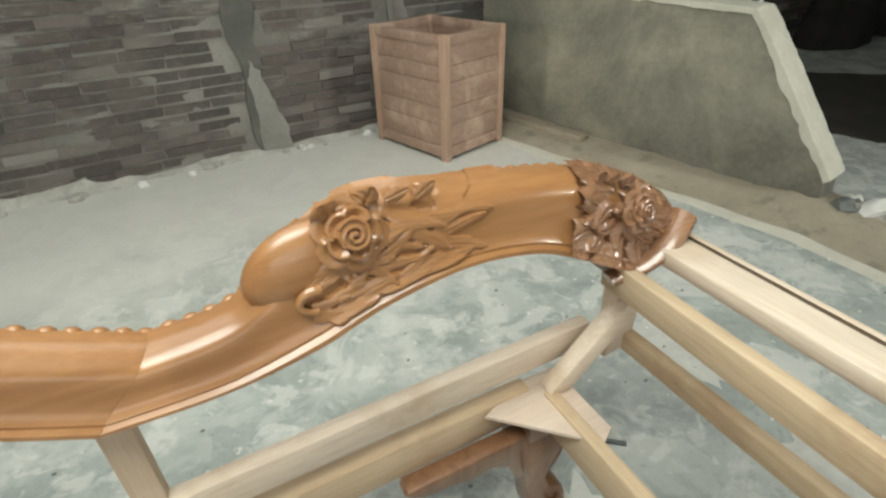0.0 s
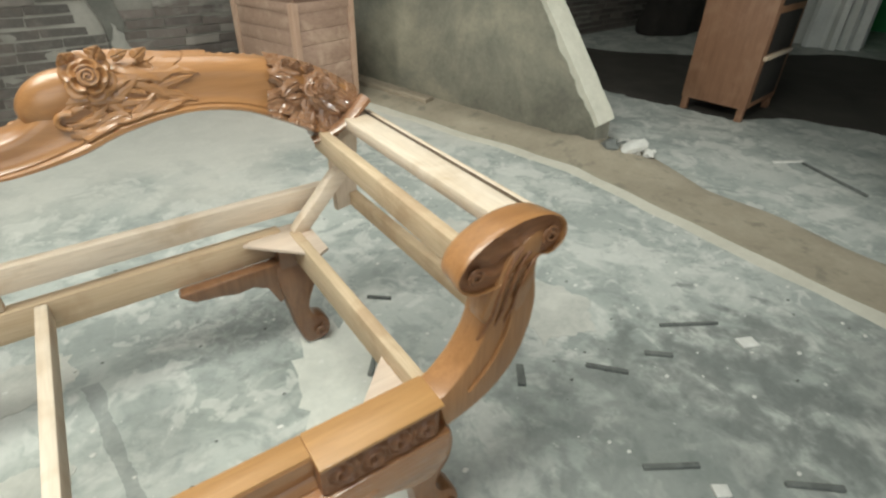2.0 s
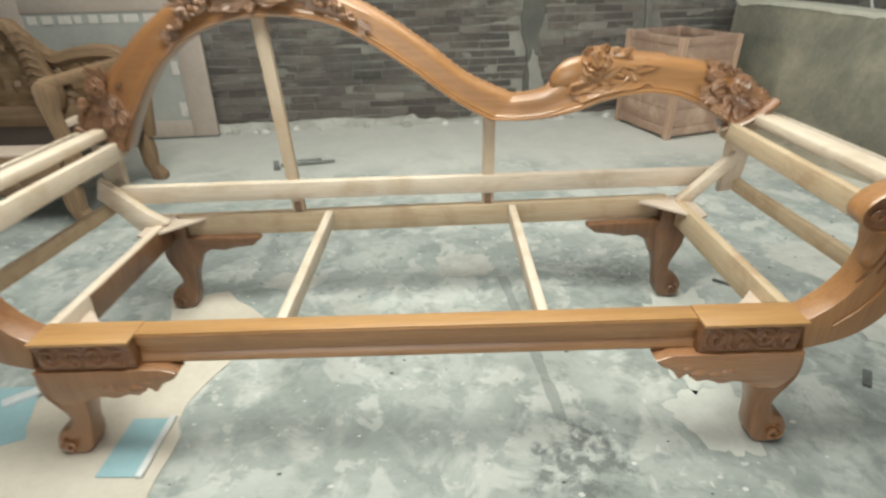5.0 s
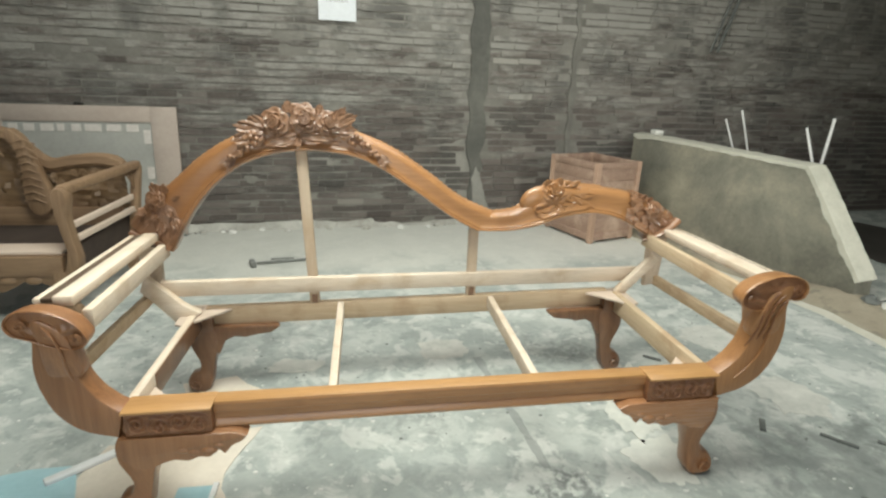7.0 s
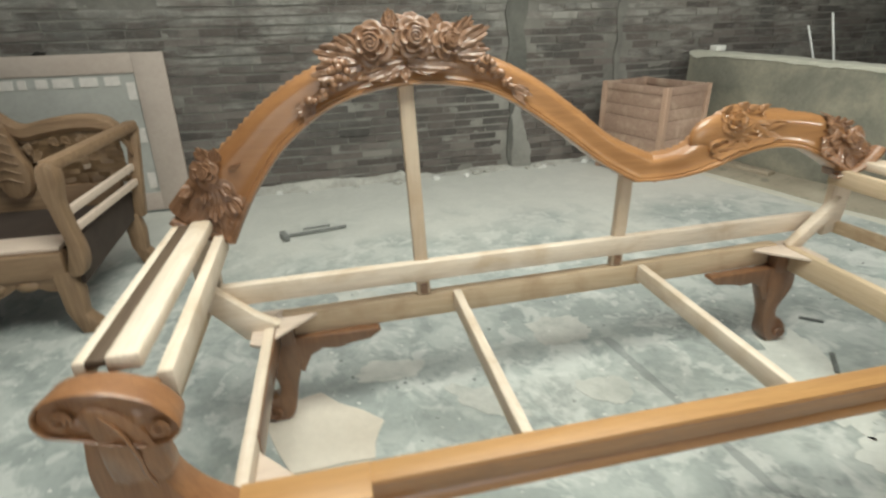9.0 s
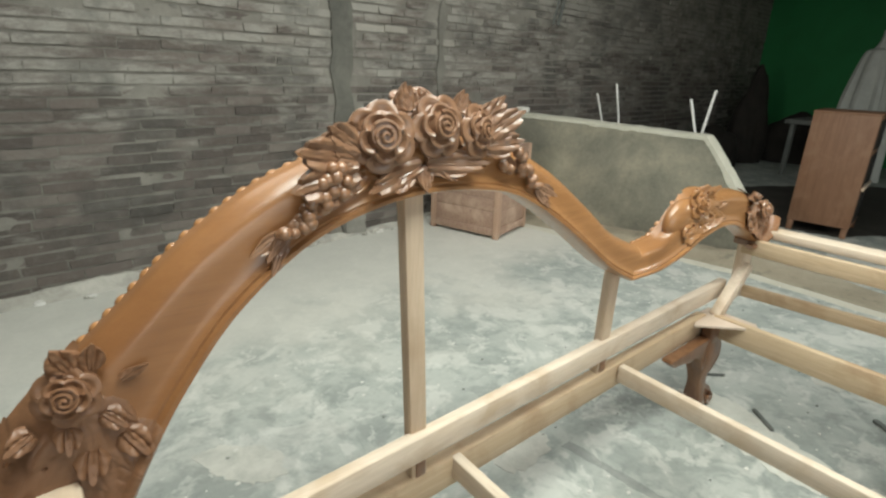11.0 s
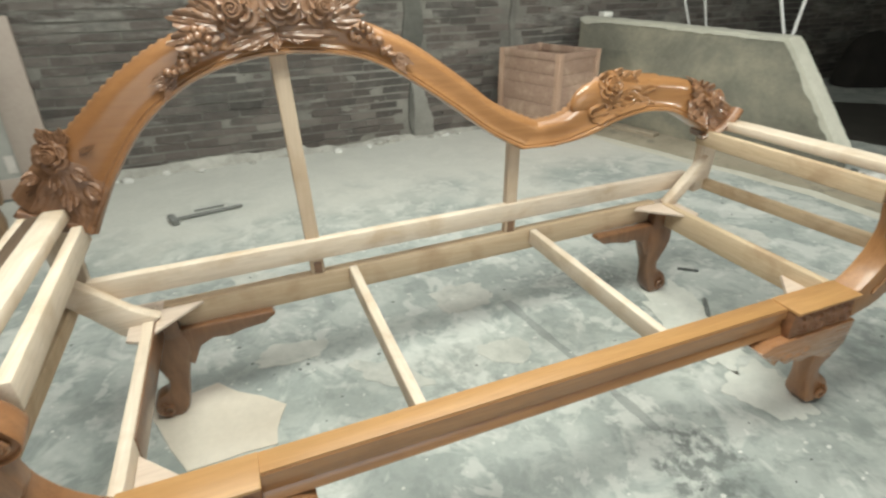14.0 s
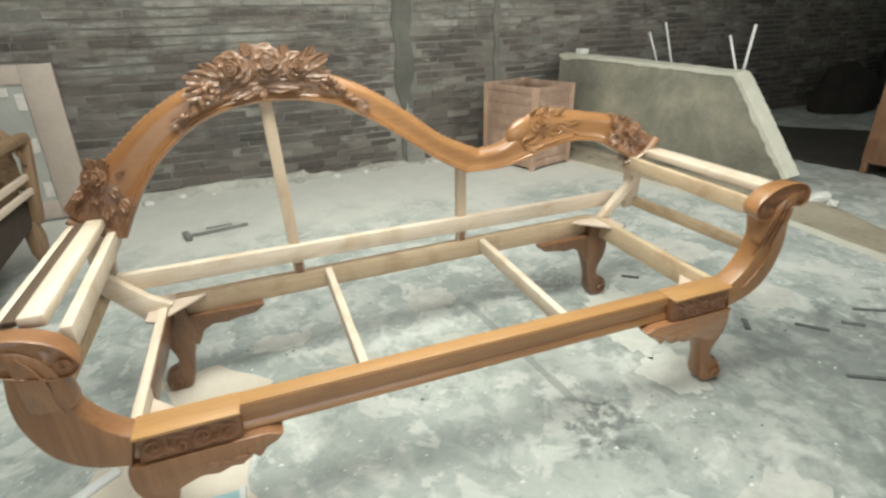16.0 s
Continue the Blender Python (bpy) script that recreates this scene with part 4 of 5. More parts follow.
    # raw back bracket and upright under the crest
    if s > 0:
        cpart("arm_bracket", bar_bm((mx(s, 0.835), 0.842, 0.345), (mx(s, 0.978), 0.834, 0.505), 0.036, 0.036, 0.005), raw_x, "sawn raw bracket")
    else:
        br = [(0.80, 0.362), (0.85, 0.318), (0.895, 0.328), (0.96, 0.40), (1.015, 0.452), (0.992, 0.512), (0.93, 0.462), (0.86, 0.40)]
        cpart("arm_bracket", prism_bm([(ax(s, a), b) for a, b in br], 0.760, 0.794, 0.006), raw_x, "sawn raw bracket")
    cpart("arm_bracket", prism_bm([(ax(s, a), b) for a, b in ((0.958, 0.375), (1.018, 0.385), (1.035, 0.60), (1.03, 0.63), (0.95, 0.605))], 0.838, 0.868, 0.006), raw_z, "sawn raw upright")


both(arm)

# crest rail of the back
CREST = (
    ((-0.925, 0.585), (-1.065, 0.68)), ((-0.89, 0.65), (-0.985, 0.765)), ((-0.84, 0.73), (-0.895, 0.845)), ((-0.76, 0.825), (-0.80, 0.925)),
    ((-0.64, 0.905), (-0.67, 0.995)), ((-0.48, 0.94), (-0.48, 1.035)), ((-0.31, 0.925), (-0.29, 1.005)), ((-0.20, 0.88), (-0.15, 0.945)),
    ((-0.07, 0.795), (-0.01, 0.85)), ((0.06, 0.70), (0.10, 0.768)), ((0.165, 0.640), (0.232, 0.706)))
CREST_EAST = (
    ((0.1655, 0.640), (0.2325, 0.706)), ((0.29, 0.638), (0.325, 0.72)), ((0.40, 0.655), (0.402, 0.782)), ((0.49, 0.685), (0.48, 0.815)),
    ((0.60, 0.703), (0.61, 0.803)), ((0.70, 0.69), (0.72, 0.79)), ((0.78, 0.655), (0.81, 0.77)), ((0.87, 0.605), (0.91, 0.725)), ((0.90, 0.592), (0.985, 0.678)))
# (share of the width, depth forward of the rail's plane)
CREST_SECTION = ((0.0, -0.02), (-0.01, 0.02), (-0.01, 0.038), (0.03, 0.047), (0.09, 0.047), (0.13, 0.0405), (0.17, 0.0415), (0.23, 0.037), (0.32, 0.0345), (0.45, 0.0335), (0.6, 0.033), (0.72, 0.032), (0.79, 0.030), (0.86, 0.024), (0.93, 0.015), (0.98, 0.006), (1.0, -0.002), (1.0, -0.02))


def crest_lines(pairs, steps=8):
    lo = curve([(*a, 0) for a, _ in pairs], steps)
    up = curve([(*b, 0) for _, b in pairs], steps)
    return lo, up


def crest_bm(pairs):
    lo, up = crest_lines(pairs)
    bm = bmesh.new()
    rings = []
    for a, b in zip(lo, up):
        ring = []
        for w, d in CREST_SECTION:
            p = a.lerp(b, w)
            ring.append(bm.verts.new((p.x, 0.846 - d, p.y)))
        rings.append(ring)
    n = len(CREST_SECTION)
    for r0, r1 in zip(rings, rings[1:]):
        for k in range(n):
            bm.faces.new((r0[k], r1[k], r1[(k + 1) % n], r0[(k + 1) % n]))
    bm.faces.new(rings[0])
    bm.faces.new(rings[-1])
    return bm


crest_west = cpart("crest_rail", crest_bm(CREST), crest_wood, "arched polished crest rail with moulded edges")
crest_east = cpart("crest_rail", crest_bm(CREST_EAST), polished, "lower curved crest rail with moulded edges")


def beads(pairs, parent, start, stop, gap=0.021):
    _, up = crest_lines(pairs, 40)
    me = None
    run = 0.0
    for a, b in zip(up, up[1:]):
        run += (b - a).length
        if run < gap or not start < b.x < stop:
            continue
        run = 0.0
        if me is None:
            bm = bmesh.new()
            bmesh.ops.create_icosphere(bm, subdivisions=2, radius=0.0082)
            me = finish("bead", bm, polished)
        ob = new("bead", me)
        ob.parent = parent
        ob.matrix_parent_inverse = world_of(parent).inverted()
        tilt = math.atan2(b.y - a.y, b.x - a.x)
        ob.matrix_basis = Matrix.Translation((b.x, 0.868, b.y - 0.005 + LEAN_K * (b.x - CX))) @ Matrix.Rotation(-tilt, 4, "Y") @ Matrix.Diagonal((1.2, 0.9, 0.85, 1))


beads(CREST, crest_west, -0.97, -0.62)
beads(CREST, crest_west, -0.2, 0.235)
beads(CREST_EAST, crest_east, 0.235, 0.36)
beads(CREST_EAST, crest_east, 0.56, 0.78)


def ornament(name, bm, parent, label=""):
    return cpart(name, bm, carved, label, parent)


def crest_depth(w):
    for (w0, d0), (w1, d1) in zip(CREST_SECTION[1:], CREST_SECTION[2:]):
        if w0 <= w <= w1 and w1 > w0:
            return d0 + (d1 - d0) * (w - w0) / (w1 - w0)
    return -0.002 if w > 0.9 else 0.034


def relief_patch(pairs, i0, i1, parent, material, centre, count, size, seed, w0=0.04, w1=1.04, amp=0.014, fan=None, keep=0.8, slim=1.0):
    """A densely carved stretch of the crest: low overlapping leaves pointing away from a centre."""
    lo, up = crest_lines(pairs)
    r = random.Random(seed)
    n, m = 6 * (i1 - i0), 64

    def at(f, w):
        i = min(int(f), len(lo) - 2)
        return lo[i].lerp(lo[i + 1], f - i).lerp(up[i].lerp(up[i + 1], f - i), w)

    fs = [i0 + (i1 - i0) * k / n for k in range(n + 1)]
    ws = [w0 + (w1 - w0) * k / m for k in range(m + 1)]
    pts = np.array([[tuple(at(f, w))[:2] for w in ws] for f in fs])
    X, Z = pts[..., 0], pts[..., 1]
    H = np.zeros(X.shape)
    spots = []
    for _ in range(6000):
        p = at(r.uniform(i0, i0 + (i1 - i0) * keep), r.uniform(w0, w1))
        away = math.atan2(p.y - centre[1], p.x - centre[0])
        if all((p - q).length > size * 0.34 for q, _ in spots):
            spots.append((p, away))
        if len(spots) == count:
            break
    for p, away in spots:
        a = (away if fan is None else radians(r.uniform(*fan))) + r.uniform(-0.5, 0.5)
        length, wide, top = size * slim * r.uniform(0.9, 1.4), size * r.uniform(0.5, 0.8) / slim, r.uniform(0.7, 1.0)
        dx, dz = X - p.x, Z - p.y
        along = (dx * math.cos(a) + dz * math.sin(a)) / length + 0.5
        bow = 0.18 * wide * np.sin(math.pi * along) * r.choice((-1, 1))
        across = (-dx * math.sin(a) + dz * math.cos(a) + bow) / (wide / 2)
        t = np.clip(along, 0, 1)
        edge = np.sin(math.pi * t ** 0.8) ** 0.7 * (1 - 0.16 * np.abs(np.sin(t * math.pi * 3.5)))
        c = np.abs(across) / np.maximum(edge, 1e-3)
        body = (0.35 + 0.65 * t) * (1 - 0.5 * c ** 2) - 0.22 * np.exp(-(across / 0.09) ** 2)
        H = np.where((along > 0) & (along < 1) & (c < 1), np.maximum(H, amp * top * body), H)
    bm = bmesh.new()
    rows = []
    for k, f in enumerate(fs):
        row = []
        for j, w in enumerate(ws):
            d = crest_depth(w) - 0.002 + H[k, j] + 0.004 * min(1.0, 2.5 * (1 - k / n)) * (H[k, j] > 0)
            if H[k, j] <= 0:
                d += 0.0015 * noise.noise(Vector((X[k, j] * 60, Z[k, j] * 60, seed)))
            if w > 1:
                d -= 0.3 * (w - 1)
            row.append(bm.verts.new((X[k, j], 0.846 - d, Z[k, j])))
        rows.append(row)
    for r0, r1 in zip(rows, rows[1:]):
        for k in range(m):
            bm.faces.new((r0[k], r1[k], r1[k + 1], r0[k + 1]))
    return cpart("carved_foliage", bm, material, "low carved overlapping leaves", parent)


def rose(radius, m, seed, label, material=None):
    heart, petals = rose_meshes(radius, m, seed)
    ob = cpart("rose", heart, material or carved, label)
    for p in petals:
        cpart("petal", p, material or carved, "", ob)


def bunch(p0, p1, count, r, seed):
    ob = cpart("carved_bunch", tube_bm([p0, tuple(Vector(p0).lerp(Vector(p1), 0.5)), p1], r * 0.7, 8, 0.4), carved, "carved bunch of berries")
    for c, size in berries(p0, p1, count, r, seed):
        bm = bmesh.new()
        bmesh.ops.create_icosphere(bm, subdivisions=2, radius=size, matrix=Matrix.Translation(c))
        cpart("berry", bm, brown_carved, "", ob)


# crown of roses
relief_patch(CREST, 34, 47, crest_west, polished, (-0.47, 1.0), 36, 0.036, 3, 0.34, 1.0, 0.010, None, 1.0)
for k, (x, z, r, tip, yaw) in enumerate(((-0.452, 1.046, 0.046, 10, 0), (-0.551, 1.036, 0.049, 10, -14), (-0.372, 1.034, 0.042, 10, 18))):
    rose(r, facing(x, 0.795, z, 25 * k, tip, yaw), k, "carved open rose")
rose(0.026, facing(-0.486, 0.835, 1.078, 10, 45), 9, "small carved rosebud on the crown")
rose(0.020, facing(-0.452, 0.838, 1.086, 10, 45), 12, "small carved rosebud on the crown")
for x, z, L, W, spin, tip in (
        (-0.590, 0.990, 0.105, 0.070, 188, 4), (-0.590, 1.006, 0.095, 0.070, 168, 5), (-0.585, 1.020, 0.060, 0.056, 146, 8),
        (-0.350, 1.010, 0.075, 0.050, 2, 6), (-0.352, 1.024, 0.085, 0.056, 26, 8), (-0.355, 1.035, 0.065, 0.046, 52, 12),
        (-0.480, 0.988, 0.105, 0.044, 196, 6), (-0.470, 0.990, 0.115, 0.044, -4, 6), (-0.476, 0.988, 0.042, 0.030, 268, 10), (-0.498, 0.990, 0.050, 0.032, 232, 8), (-0.448, 0.992, 0.046, 0.030, -48, 8),
        (-0.505, 1.068, 0.040, 0.040, 95, 20), (-0.405, 1.062, 0.035, 0.036, 80, 20)):
    ornament("carved_leaf", leaf_bm(L, W, facing(x, 0.802, z, spin, tip), 4, 0.22, 4), crest_west)
bunch((-0.610, 0.795, 0.990), (-0.706, 0.803, 0.915), 26, 0.0118, 3)
bunch((-0.300, 0.80, 0.985), (-0.205, 0.81, 0.922), 22, 0.0105, 4)
for x, z, spin in ((-0.712, 0.915, 205), (-0.705, 0.905, 238), (-0.700, 0.917, 222), (-0.21, 0.922, -30), (-0.215, 0.917, -55)):
    ornament("carved_leaf", leaf_bm(0.05, 0.022, facing(x + 0.01, 0.808, z, spin, 4), 2, 0.2, 2), crest_west)

# west end: rose and leaves above the arm
relief_patch(CREST, 0, 12, crest_west, dark_carved, (-0.965, 0.775), 44, 0.058, 5, 0.05, 1.05, 0.008, None, 0.86)
rose(0.034, facing(-0.962, 0.803, 0.772, 20, 10, -12), 5, "carved open rose", dark_carved)
for x, z, length, width, spin, ridges in ((-0.955, 0.80, 0.034, 0.036, 112, 3), (-0.935, 0.795, 0.034, 0.03, 80, 3), (-0.908, 0.77, 0.034, 0.016, 25, 1),
                                        (-1.0, 0.735, 0.03, 0.03, 205, 3), (-0.932, 0.735, 0.032, 0.03, -48, 3), (-0.968, 0.728, 0.03, 0.03, 262, 3), (-0.915, 0.70, 0.04, 0.04, -60, 3), (-0.95, 0.69, 0.04, 0.04, -100, 3)):
    cpart("carved_leaf", leaf_bm(length, width, facing(x, 0.81, z, spin, 6), 3, 0.3, ridges), dark_carved, "", crest_west)

# east: scroll ball and rose, then the carved end
ball = bmesh.new()
bmesh.ops.create_uvsphere(ball, u_segments=28, v_segments=18, radius=1, matrix=Matrix.Translation((0.400, 0.834, 0.757)) @ Matrix.Rotation(-0.4, 4, "Y") @ Matrix.Diagonal((0.068, 0.026, 0.047, 1)))
cpart("scroll_knob", ball, polished, "rounded polished knob", crest_east)
curl = [(0.405 + 0.017 * math.cos(0.35 * k), 0.806, 0.722 + 0.014 * math.sin(0.35 * k)) for k in range(3, 15)]
cpart("carving", tube_bm(curl, 0.006, 8, 0.6), polished, "", crest_east)
relief_patch(CREST_EAST, 16, 36, crest_east, polished, (0.45, 0.79), 46, 0.044, 11, 0.14, 1.06, 0.0075, (-22, 22), 0.8, 1.5)
rose(0.042, facing(0.457, 0.812, 0.792, 40, 16), 6, "carved open rose", polished)
for x, z, length, width, spin in ((0.452, 0.755, 0.026, 0.034, 268), (0.425, 0.775, 0.024, 0.028, 215), (0.435, 0.818, 0.018, 0.034, 120), (0.475, 0.82, 0.024, 0.034, 62), (0.50, 0.818, 0.03, 0.022, 20), (0.535, 0.812, 0.03, 0.024, 38)):
    cpart("carved_leaf", leaf_bm(length, width, facing(x, 0.818, z, spin, 0), 3, 0.2, 1), polished, "", crest_east)
relief_patch(CREST_EAST, 45, 64, crest_east, brown_carved, (0.872, 0.715), 38, 0.048, 8, 0.05, 1.08, 0.02, None, 1.0)
rose(0.033, facing(0.872, 0.794, 0.716, 10, 16, 8), 7, "carved open rose", brown_carved)
for x, z, length, width, spin in ((0.818, 0.762, 0.02, 0.026, 125), (0.838, 0.755, 0.018, 0.026, 95), (0.862, 0.746, 0.018, 0.028, 75), (0.893, 0.724, 0.02, 0.026, 45), (0.9, 0.70, 0.022, 0.026, -5), (0.85, 0.695, 0.02, 0.026, 235)):
    cpart("carved_leaf", leaf_bm(length, width, facing(x, 0.822, z, spin, 2), 3, 0.2, 3), brown_carved, "", crest_east)
for s_, x0 in ((1, 0.905), (-1, -0.985)):
    lip_parent = crest_east if s_ > 0 else crest_west
    if s_ > 0:
        line = [tuple(p) for p in curve([(x0 - 0.055, 0.806, 0.592), (x0 - 0.005, 0.797, 0.612), (x0 + 0.045, 0.797, 0.643), (x0 + 0.085, 0.806, 0.668)], 6)]
        lip = tube_bm(line, 0.009, 10, 1.5)
        for v in lip.verts:
            v.co.y = 0.80 + (v.co.y - 0.80) * 1.8
        cpart("carved_lip", lip, brown_carved, "glossy carved lip over the arm rails", lip_parent)
    under = [(x0 - 0.045 * s_, 0.590), (x0 + 0.02 * s_, 0.606), (x0 + 0.06 * s_, 0.634), (x0 + 0.08 * s_, 0.655), (x0 + 0.07 * s_, 0.665), (x0 + 0.02 * s_, 0.64), (x0 - 0.05 * s_, 0.61)]
    cpart("end_block", prism_bm(under, 0.800, 0.868, 0.006), brown, "oiled block under the lip", lip_parent)


# ---- the open wooden box ----
BOX = pose(1.483, 2.632, 0, 0, 0, 18.5)
BW, BD, BH = 0.455, 0.565, 0.63                      # along local x, local y, height


def planter():
    ob = base_empty("wooden_box", (1.483, 2.632, 0), "open-topped dusty teak planter box with panelled sides", "box", rz=18.5)

    def put(name, bm, m, label="", parent=None):
        bmesh.ops.transform(bm, matrix=BOX, verts=bm.verts)
        return part(name, bm, m, parent or ob, label)

    t = 0.022
    for x in (0, BW - 0.04):
        for y in (0, BD - 0.04):
            put("corner_stile", box_bm((x, y, 0.0), (x + 0.04, y + 0.04, BH), 0.003), box_z)
    for z0, z1 in ((0.02, 0.075), (BH - 0.05, BH - 0.003)):
        put("rim_rail", box_bm((0.04, 0.003, z0), (BW - 0.04, 0.033, z1), 0.002), box_x)
        put("rim_rail", box_bm((0.04, BD - 0.033, z0), (BW - 0.04, BD - 0.003, z1), 0.002), box_x)
        put("rim_rail", box_bm((0.003, 0.04, z0), (0.033, BD - 0.04, z1), 0.002), box_x)
        put("rim_rail", box_bm((BW - 0.033, 0.04, z0), (BW - 0.003, BD - 0.04, z1), 0.002), box_x)
    rng = random.Random(8)
    z = 0.075
    heights = [0.115, 0.09, 0.125, 0.08, 0.095]
    for h in heights:
        dz = (0.505 / sum(heights)) * h
        for (lo, hi) in (((0.04, 0.013), (BW - 0.04, 0.027)), ((0.04, BD - 0.027), (BW - 0.04, BD - 0.013)), ((0.013, 0.04), (0.027, BD - 0.04)), ((BW - 0.027, 0.04), (BW - 0.013, BD - 0.04))):
            j = rng.uniform(-0.0015, 0.0015)
            put("board", box_bm((lo[0] + j, lo[1] + j, z + 0.001), (hi[0] + j, hi[1] + j, z + dz - 0.001), 0.0015), box_x)
        z += dz
    put("bottom_board", box_bm((0.03, 0.03, 0.05), (BW - 0.03, BD - 0.03, 0.065), 0), box_x)


planter()


# ---- the brown carved sofa ----
def carved_sofa():
    ob = base_empty("carved_sofa", (-2.4, 1.8, 0), "weathered brown carved teak sofa with a bare seat", "sofa")

    def put(name, bm, m=old_x, label="", parent=None):
        return part(name, bm, m, parent or ob, label)

    X0, X1 = -3.35, -1.62
    rail = put("front_rail", box_bm((X0 + 0.05, 1.47, 0.24), (X1 - 0.04, 1.53, 0.335), 0.006))
    apron = [(X0 + 0.06, 0.245), (X1 - 0.05, 0.245), (X1 - 0.06, 0.18)] + [(X1 - 0.12 - 0.05 * k, 0.185 + 0.03 * math.sin(k * 1.1)) for k in range(28)] + [(X0 + 0.06, 0.18)]
    put("apron", prism_bm(apron, 1.482, 1.515, 0.004))
    for k in range(8):
        lump = bmesh.new()
        bmesh.ops.create_icosphere(lump, subdivisions=2, radius=0.03, matrix=Matrix.Translation((-1.80 - 0.11 * k, 1.48, 0.215)) @ Matrix.Diagonal((1.3, 0.4, 0.7, 1)))
        put("carved_lump", lump, old_x, "", rail)
    for x, y in ((X1 - 0.06, 1.5), (X1 - 0.02, 2.12), (X0 + 0.06, 1.5), (X0 + 0.04, 2.12)):
        s = 1 if x > -2.4 else -1
        line = [(x - 0.03, 0.26), (x + 0.035, 0.26), (x + 0.03 * 1 + 0.02 * s, 0.17), (x + 0.02 + 0.02 * s, 0.08), (x + 0.035 + 0.045 * s, 0.03), (x + 0.03 + 0.045 * s, 0.0), (x - 0.02 + 0.03 * s, 0.0), (x - 0.025, 0.1)]
        put("leg", prism_bm(line, y - 0.032, y + 0.032, 0.01), old_z, "cabriole leg")
    for s, x in ((1, X1), (-1, X0)):
        post = [(x - 0.03, 0.25), (x + 0.02, 0.25), (x + 0.042, 0.32), (x + 0.028, 0.42), (x + 0.02, 0.52), (x + 0.034, 0.61), (x + 0.016, 0.655), (x - 0.024, 0.65), (x - 0.034, 0.58), (x - 0.02, 0.46), (x - 0.008, 0.36)]
        put("arm_post", prism_bm([(p.x, p.y) for p in curve([(a, b, 0) for a, b in post], 3, True)], 1.46, 1.53, 0.012), old_z, "S-shaped carved arm post")
        put("arm_rest", bar_bm((x, 1.49, 0.645), (x + 0.07 * s, 2.17, 0.66), 0.055, 0.045, 0.014), old_x, "thick arm rest")
        for z in (0.40, 0.47):
            put("arm_slat", bar_bm((x, 1.53, z), (x + 0.04 * s, 2.12, z + 0.01), 0.02, 0.03, 0.003), ply)
        put("back_post", bar_bm((x + 0.02 * s, 2.13, 0.24), (x + 0.07 * s, 2.16, 0.66), 0.05, 0.05, 0.01, up=(0, 1, 0)), old_z)
        put("side_cloth", prism_bm([(1.5, 0.20), (2.12, 0.24), (2.14, 0.40), (1.53, 0.36)], x - 0.012, x + 0.004, 0, "yz"), dark_cloth_mat, "black cloth stretched under the arm")
    put("seat_board", box_bm((X0 + 0.04, 1.52, 0.30), (X1 - 0.03, 2.12, 0.318), 0.003), dark_cloth_mat, "dark bare seat base")
    put("seat_edge", box_bm((X0 + 0.06, 1.50, 0.336), (X1 - 0.05, 1.64, 0.352), 0.004), ply, "pale board along the seat's front")
    put("back_seat_rail", box_bm((X0 + 0.04, 2.1, 0.31), (X1 - 0.02, 2.15, 0.42), 0.004))
    # back with a wavy carved crest
    crest = [(-1.56, 0.60), (-1.62, 0.70), (-1.74, 0.725), (-1.88, 0.71), (-1.98, 0.695), (-2.06, 0.76), (-2.14, 0.84), (-2.3, 0.88), (-2.48, 0.90), (-2.66, 0.88), (-2.82, 0.84), (-2.90, 0.76), (-2.98, 0.695), (-3.08, 0.71), (-3.22, 0.725), (-3.34, 0.70), (-3.40, 0.60)]
    up = curve([(a, b, 0) for a, b in crest], 4)
    cr = bmesh.new()
    rings = [[cr.verts.new((p.x, y, p.y + z)) for y, z in ((2.115, -0.07), (2.095, -0.05), (2.095, -0.012), (2.115, 0.0), (2.155, 0.0), (2.17, -0.015), (2.17, -0.07))] for p in up]
    for r0, r1 in zip(rings, rings[1:]):
        for k in range(7):
            cr.faces.new((r0[k], r1[k], r1[(k + 1) % 7], r0[(k + 1) % 7]))
    cr.faces.new(rings[0])
    cr.faces.new(rings[-1])
    put("crest_rail", cr, old_x, "wavy carved crest rail")
    nx = 70
    panel = bmesh.new()
    grid = []
    for i in range(nx + 1):
        x = -1.6 - 1.76 * i / nx
        zt = min(up, key=lambda p: abs(p.x - x)).y - 0.05
        grid.append([panel.verts.new((x, 2.135 - (0.028 * max(0.0, noise.noise(Vector((x * 26, k * 0.6, 3))) + 0.35)), 0.41 + (zt - 0.41) * k / 14)) for k in range(15)])
    for a, b in zip(grid, grid[1:]):
        for k in range(14):
            panel.faces.new((a[k], b[k], b[k + 1], a[k + 1]))
    put("back_panel", panel, old_carved, "densely carved back panel")
    r = random.Random(14)
    for k in range(34):
        x = -1.68 - 1.6 * k / 33
        zt = min(up, key=lambda p: abs(p.x - x)).y
        m = facing(x, 2.10, zt - 0.075 - r.uniform(0, 0.05), r.uniform(180, 360), 4)
        put("carved_leaf", leaf_bm(0.055, 0.036, m, 3, 0.2, r.choice((2, 3))), old_carved)
    # feathered centre scrolls rising from the seat
    for x, s in ((-2.02, 1), (-2.94, -1)):
        sc = [(x + 0.03 * s, 0.40), (x + 0.06 * s, 0.50), (x + 0.03 * s, 0.60), (x - 0.0 * s, 0.70), (x - 0.03 * s, 0.80), (x - 0.09 * s, 0.86), (x - 0.12 * s, 0.82), (x - 0.08 * s, 0.74), (x - 0.07 * s, 0.62), (x - 0.08 * s, 0.50), (x - 0.05 * s, 0.40)]
        wing = put("carved_wing", prism_bm([(p.x, p.y) for p in curve([(a, b, 0) for a, b in sc], 3, True)], 2.04, 2.11, 0.014), old_z, "feathered carved upright")
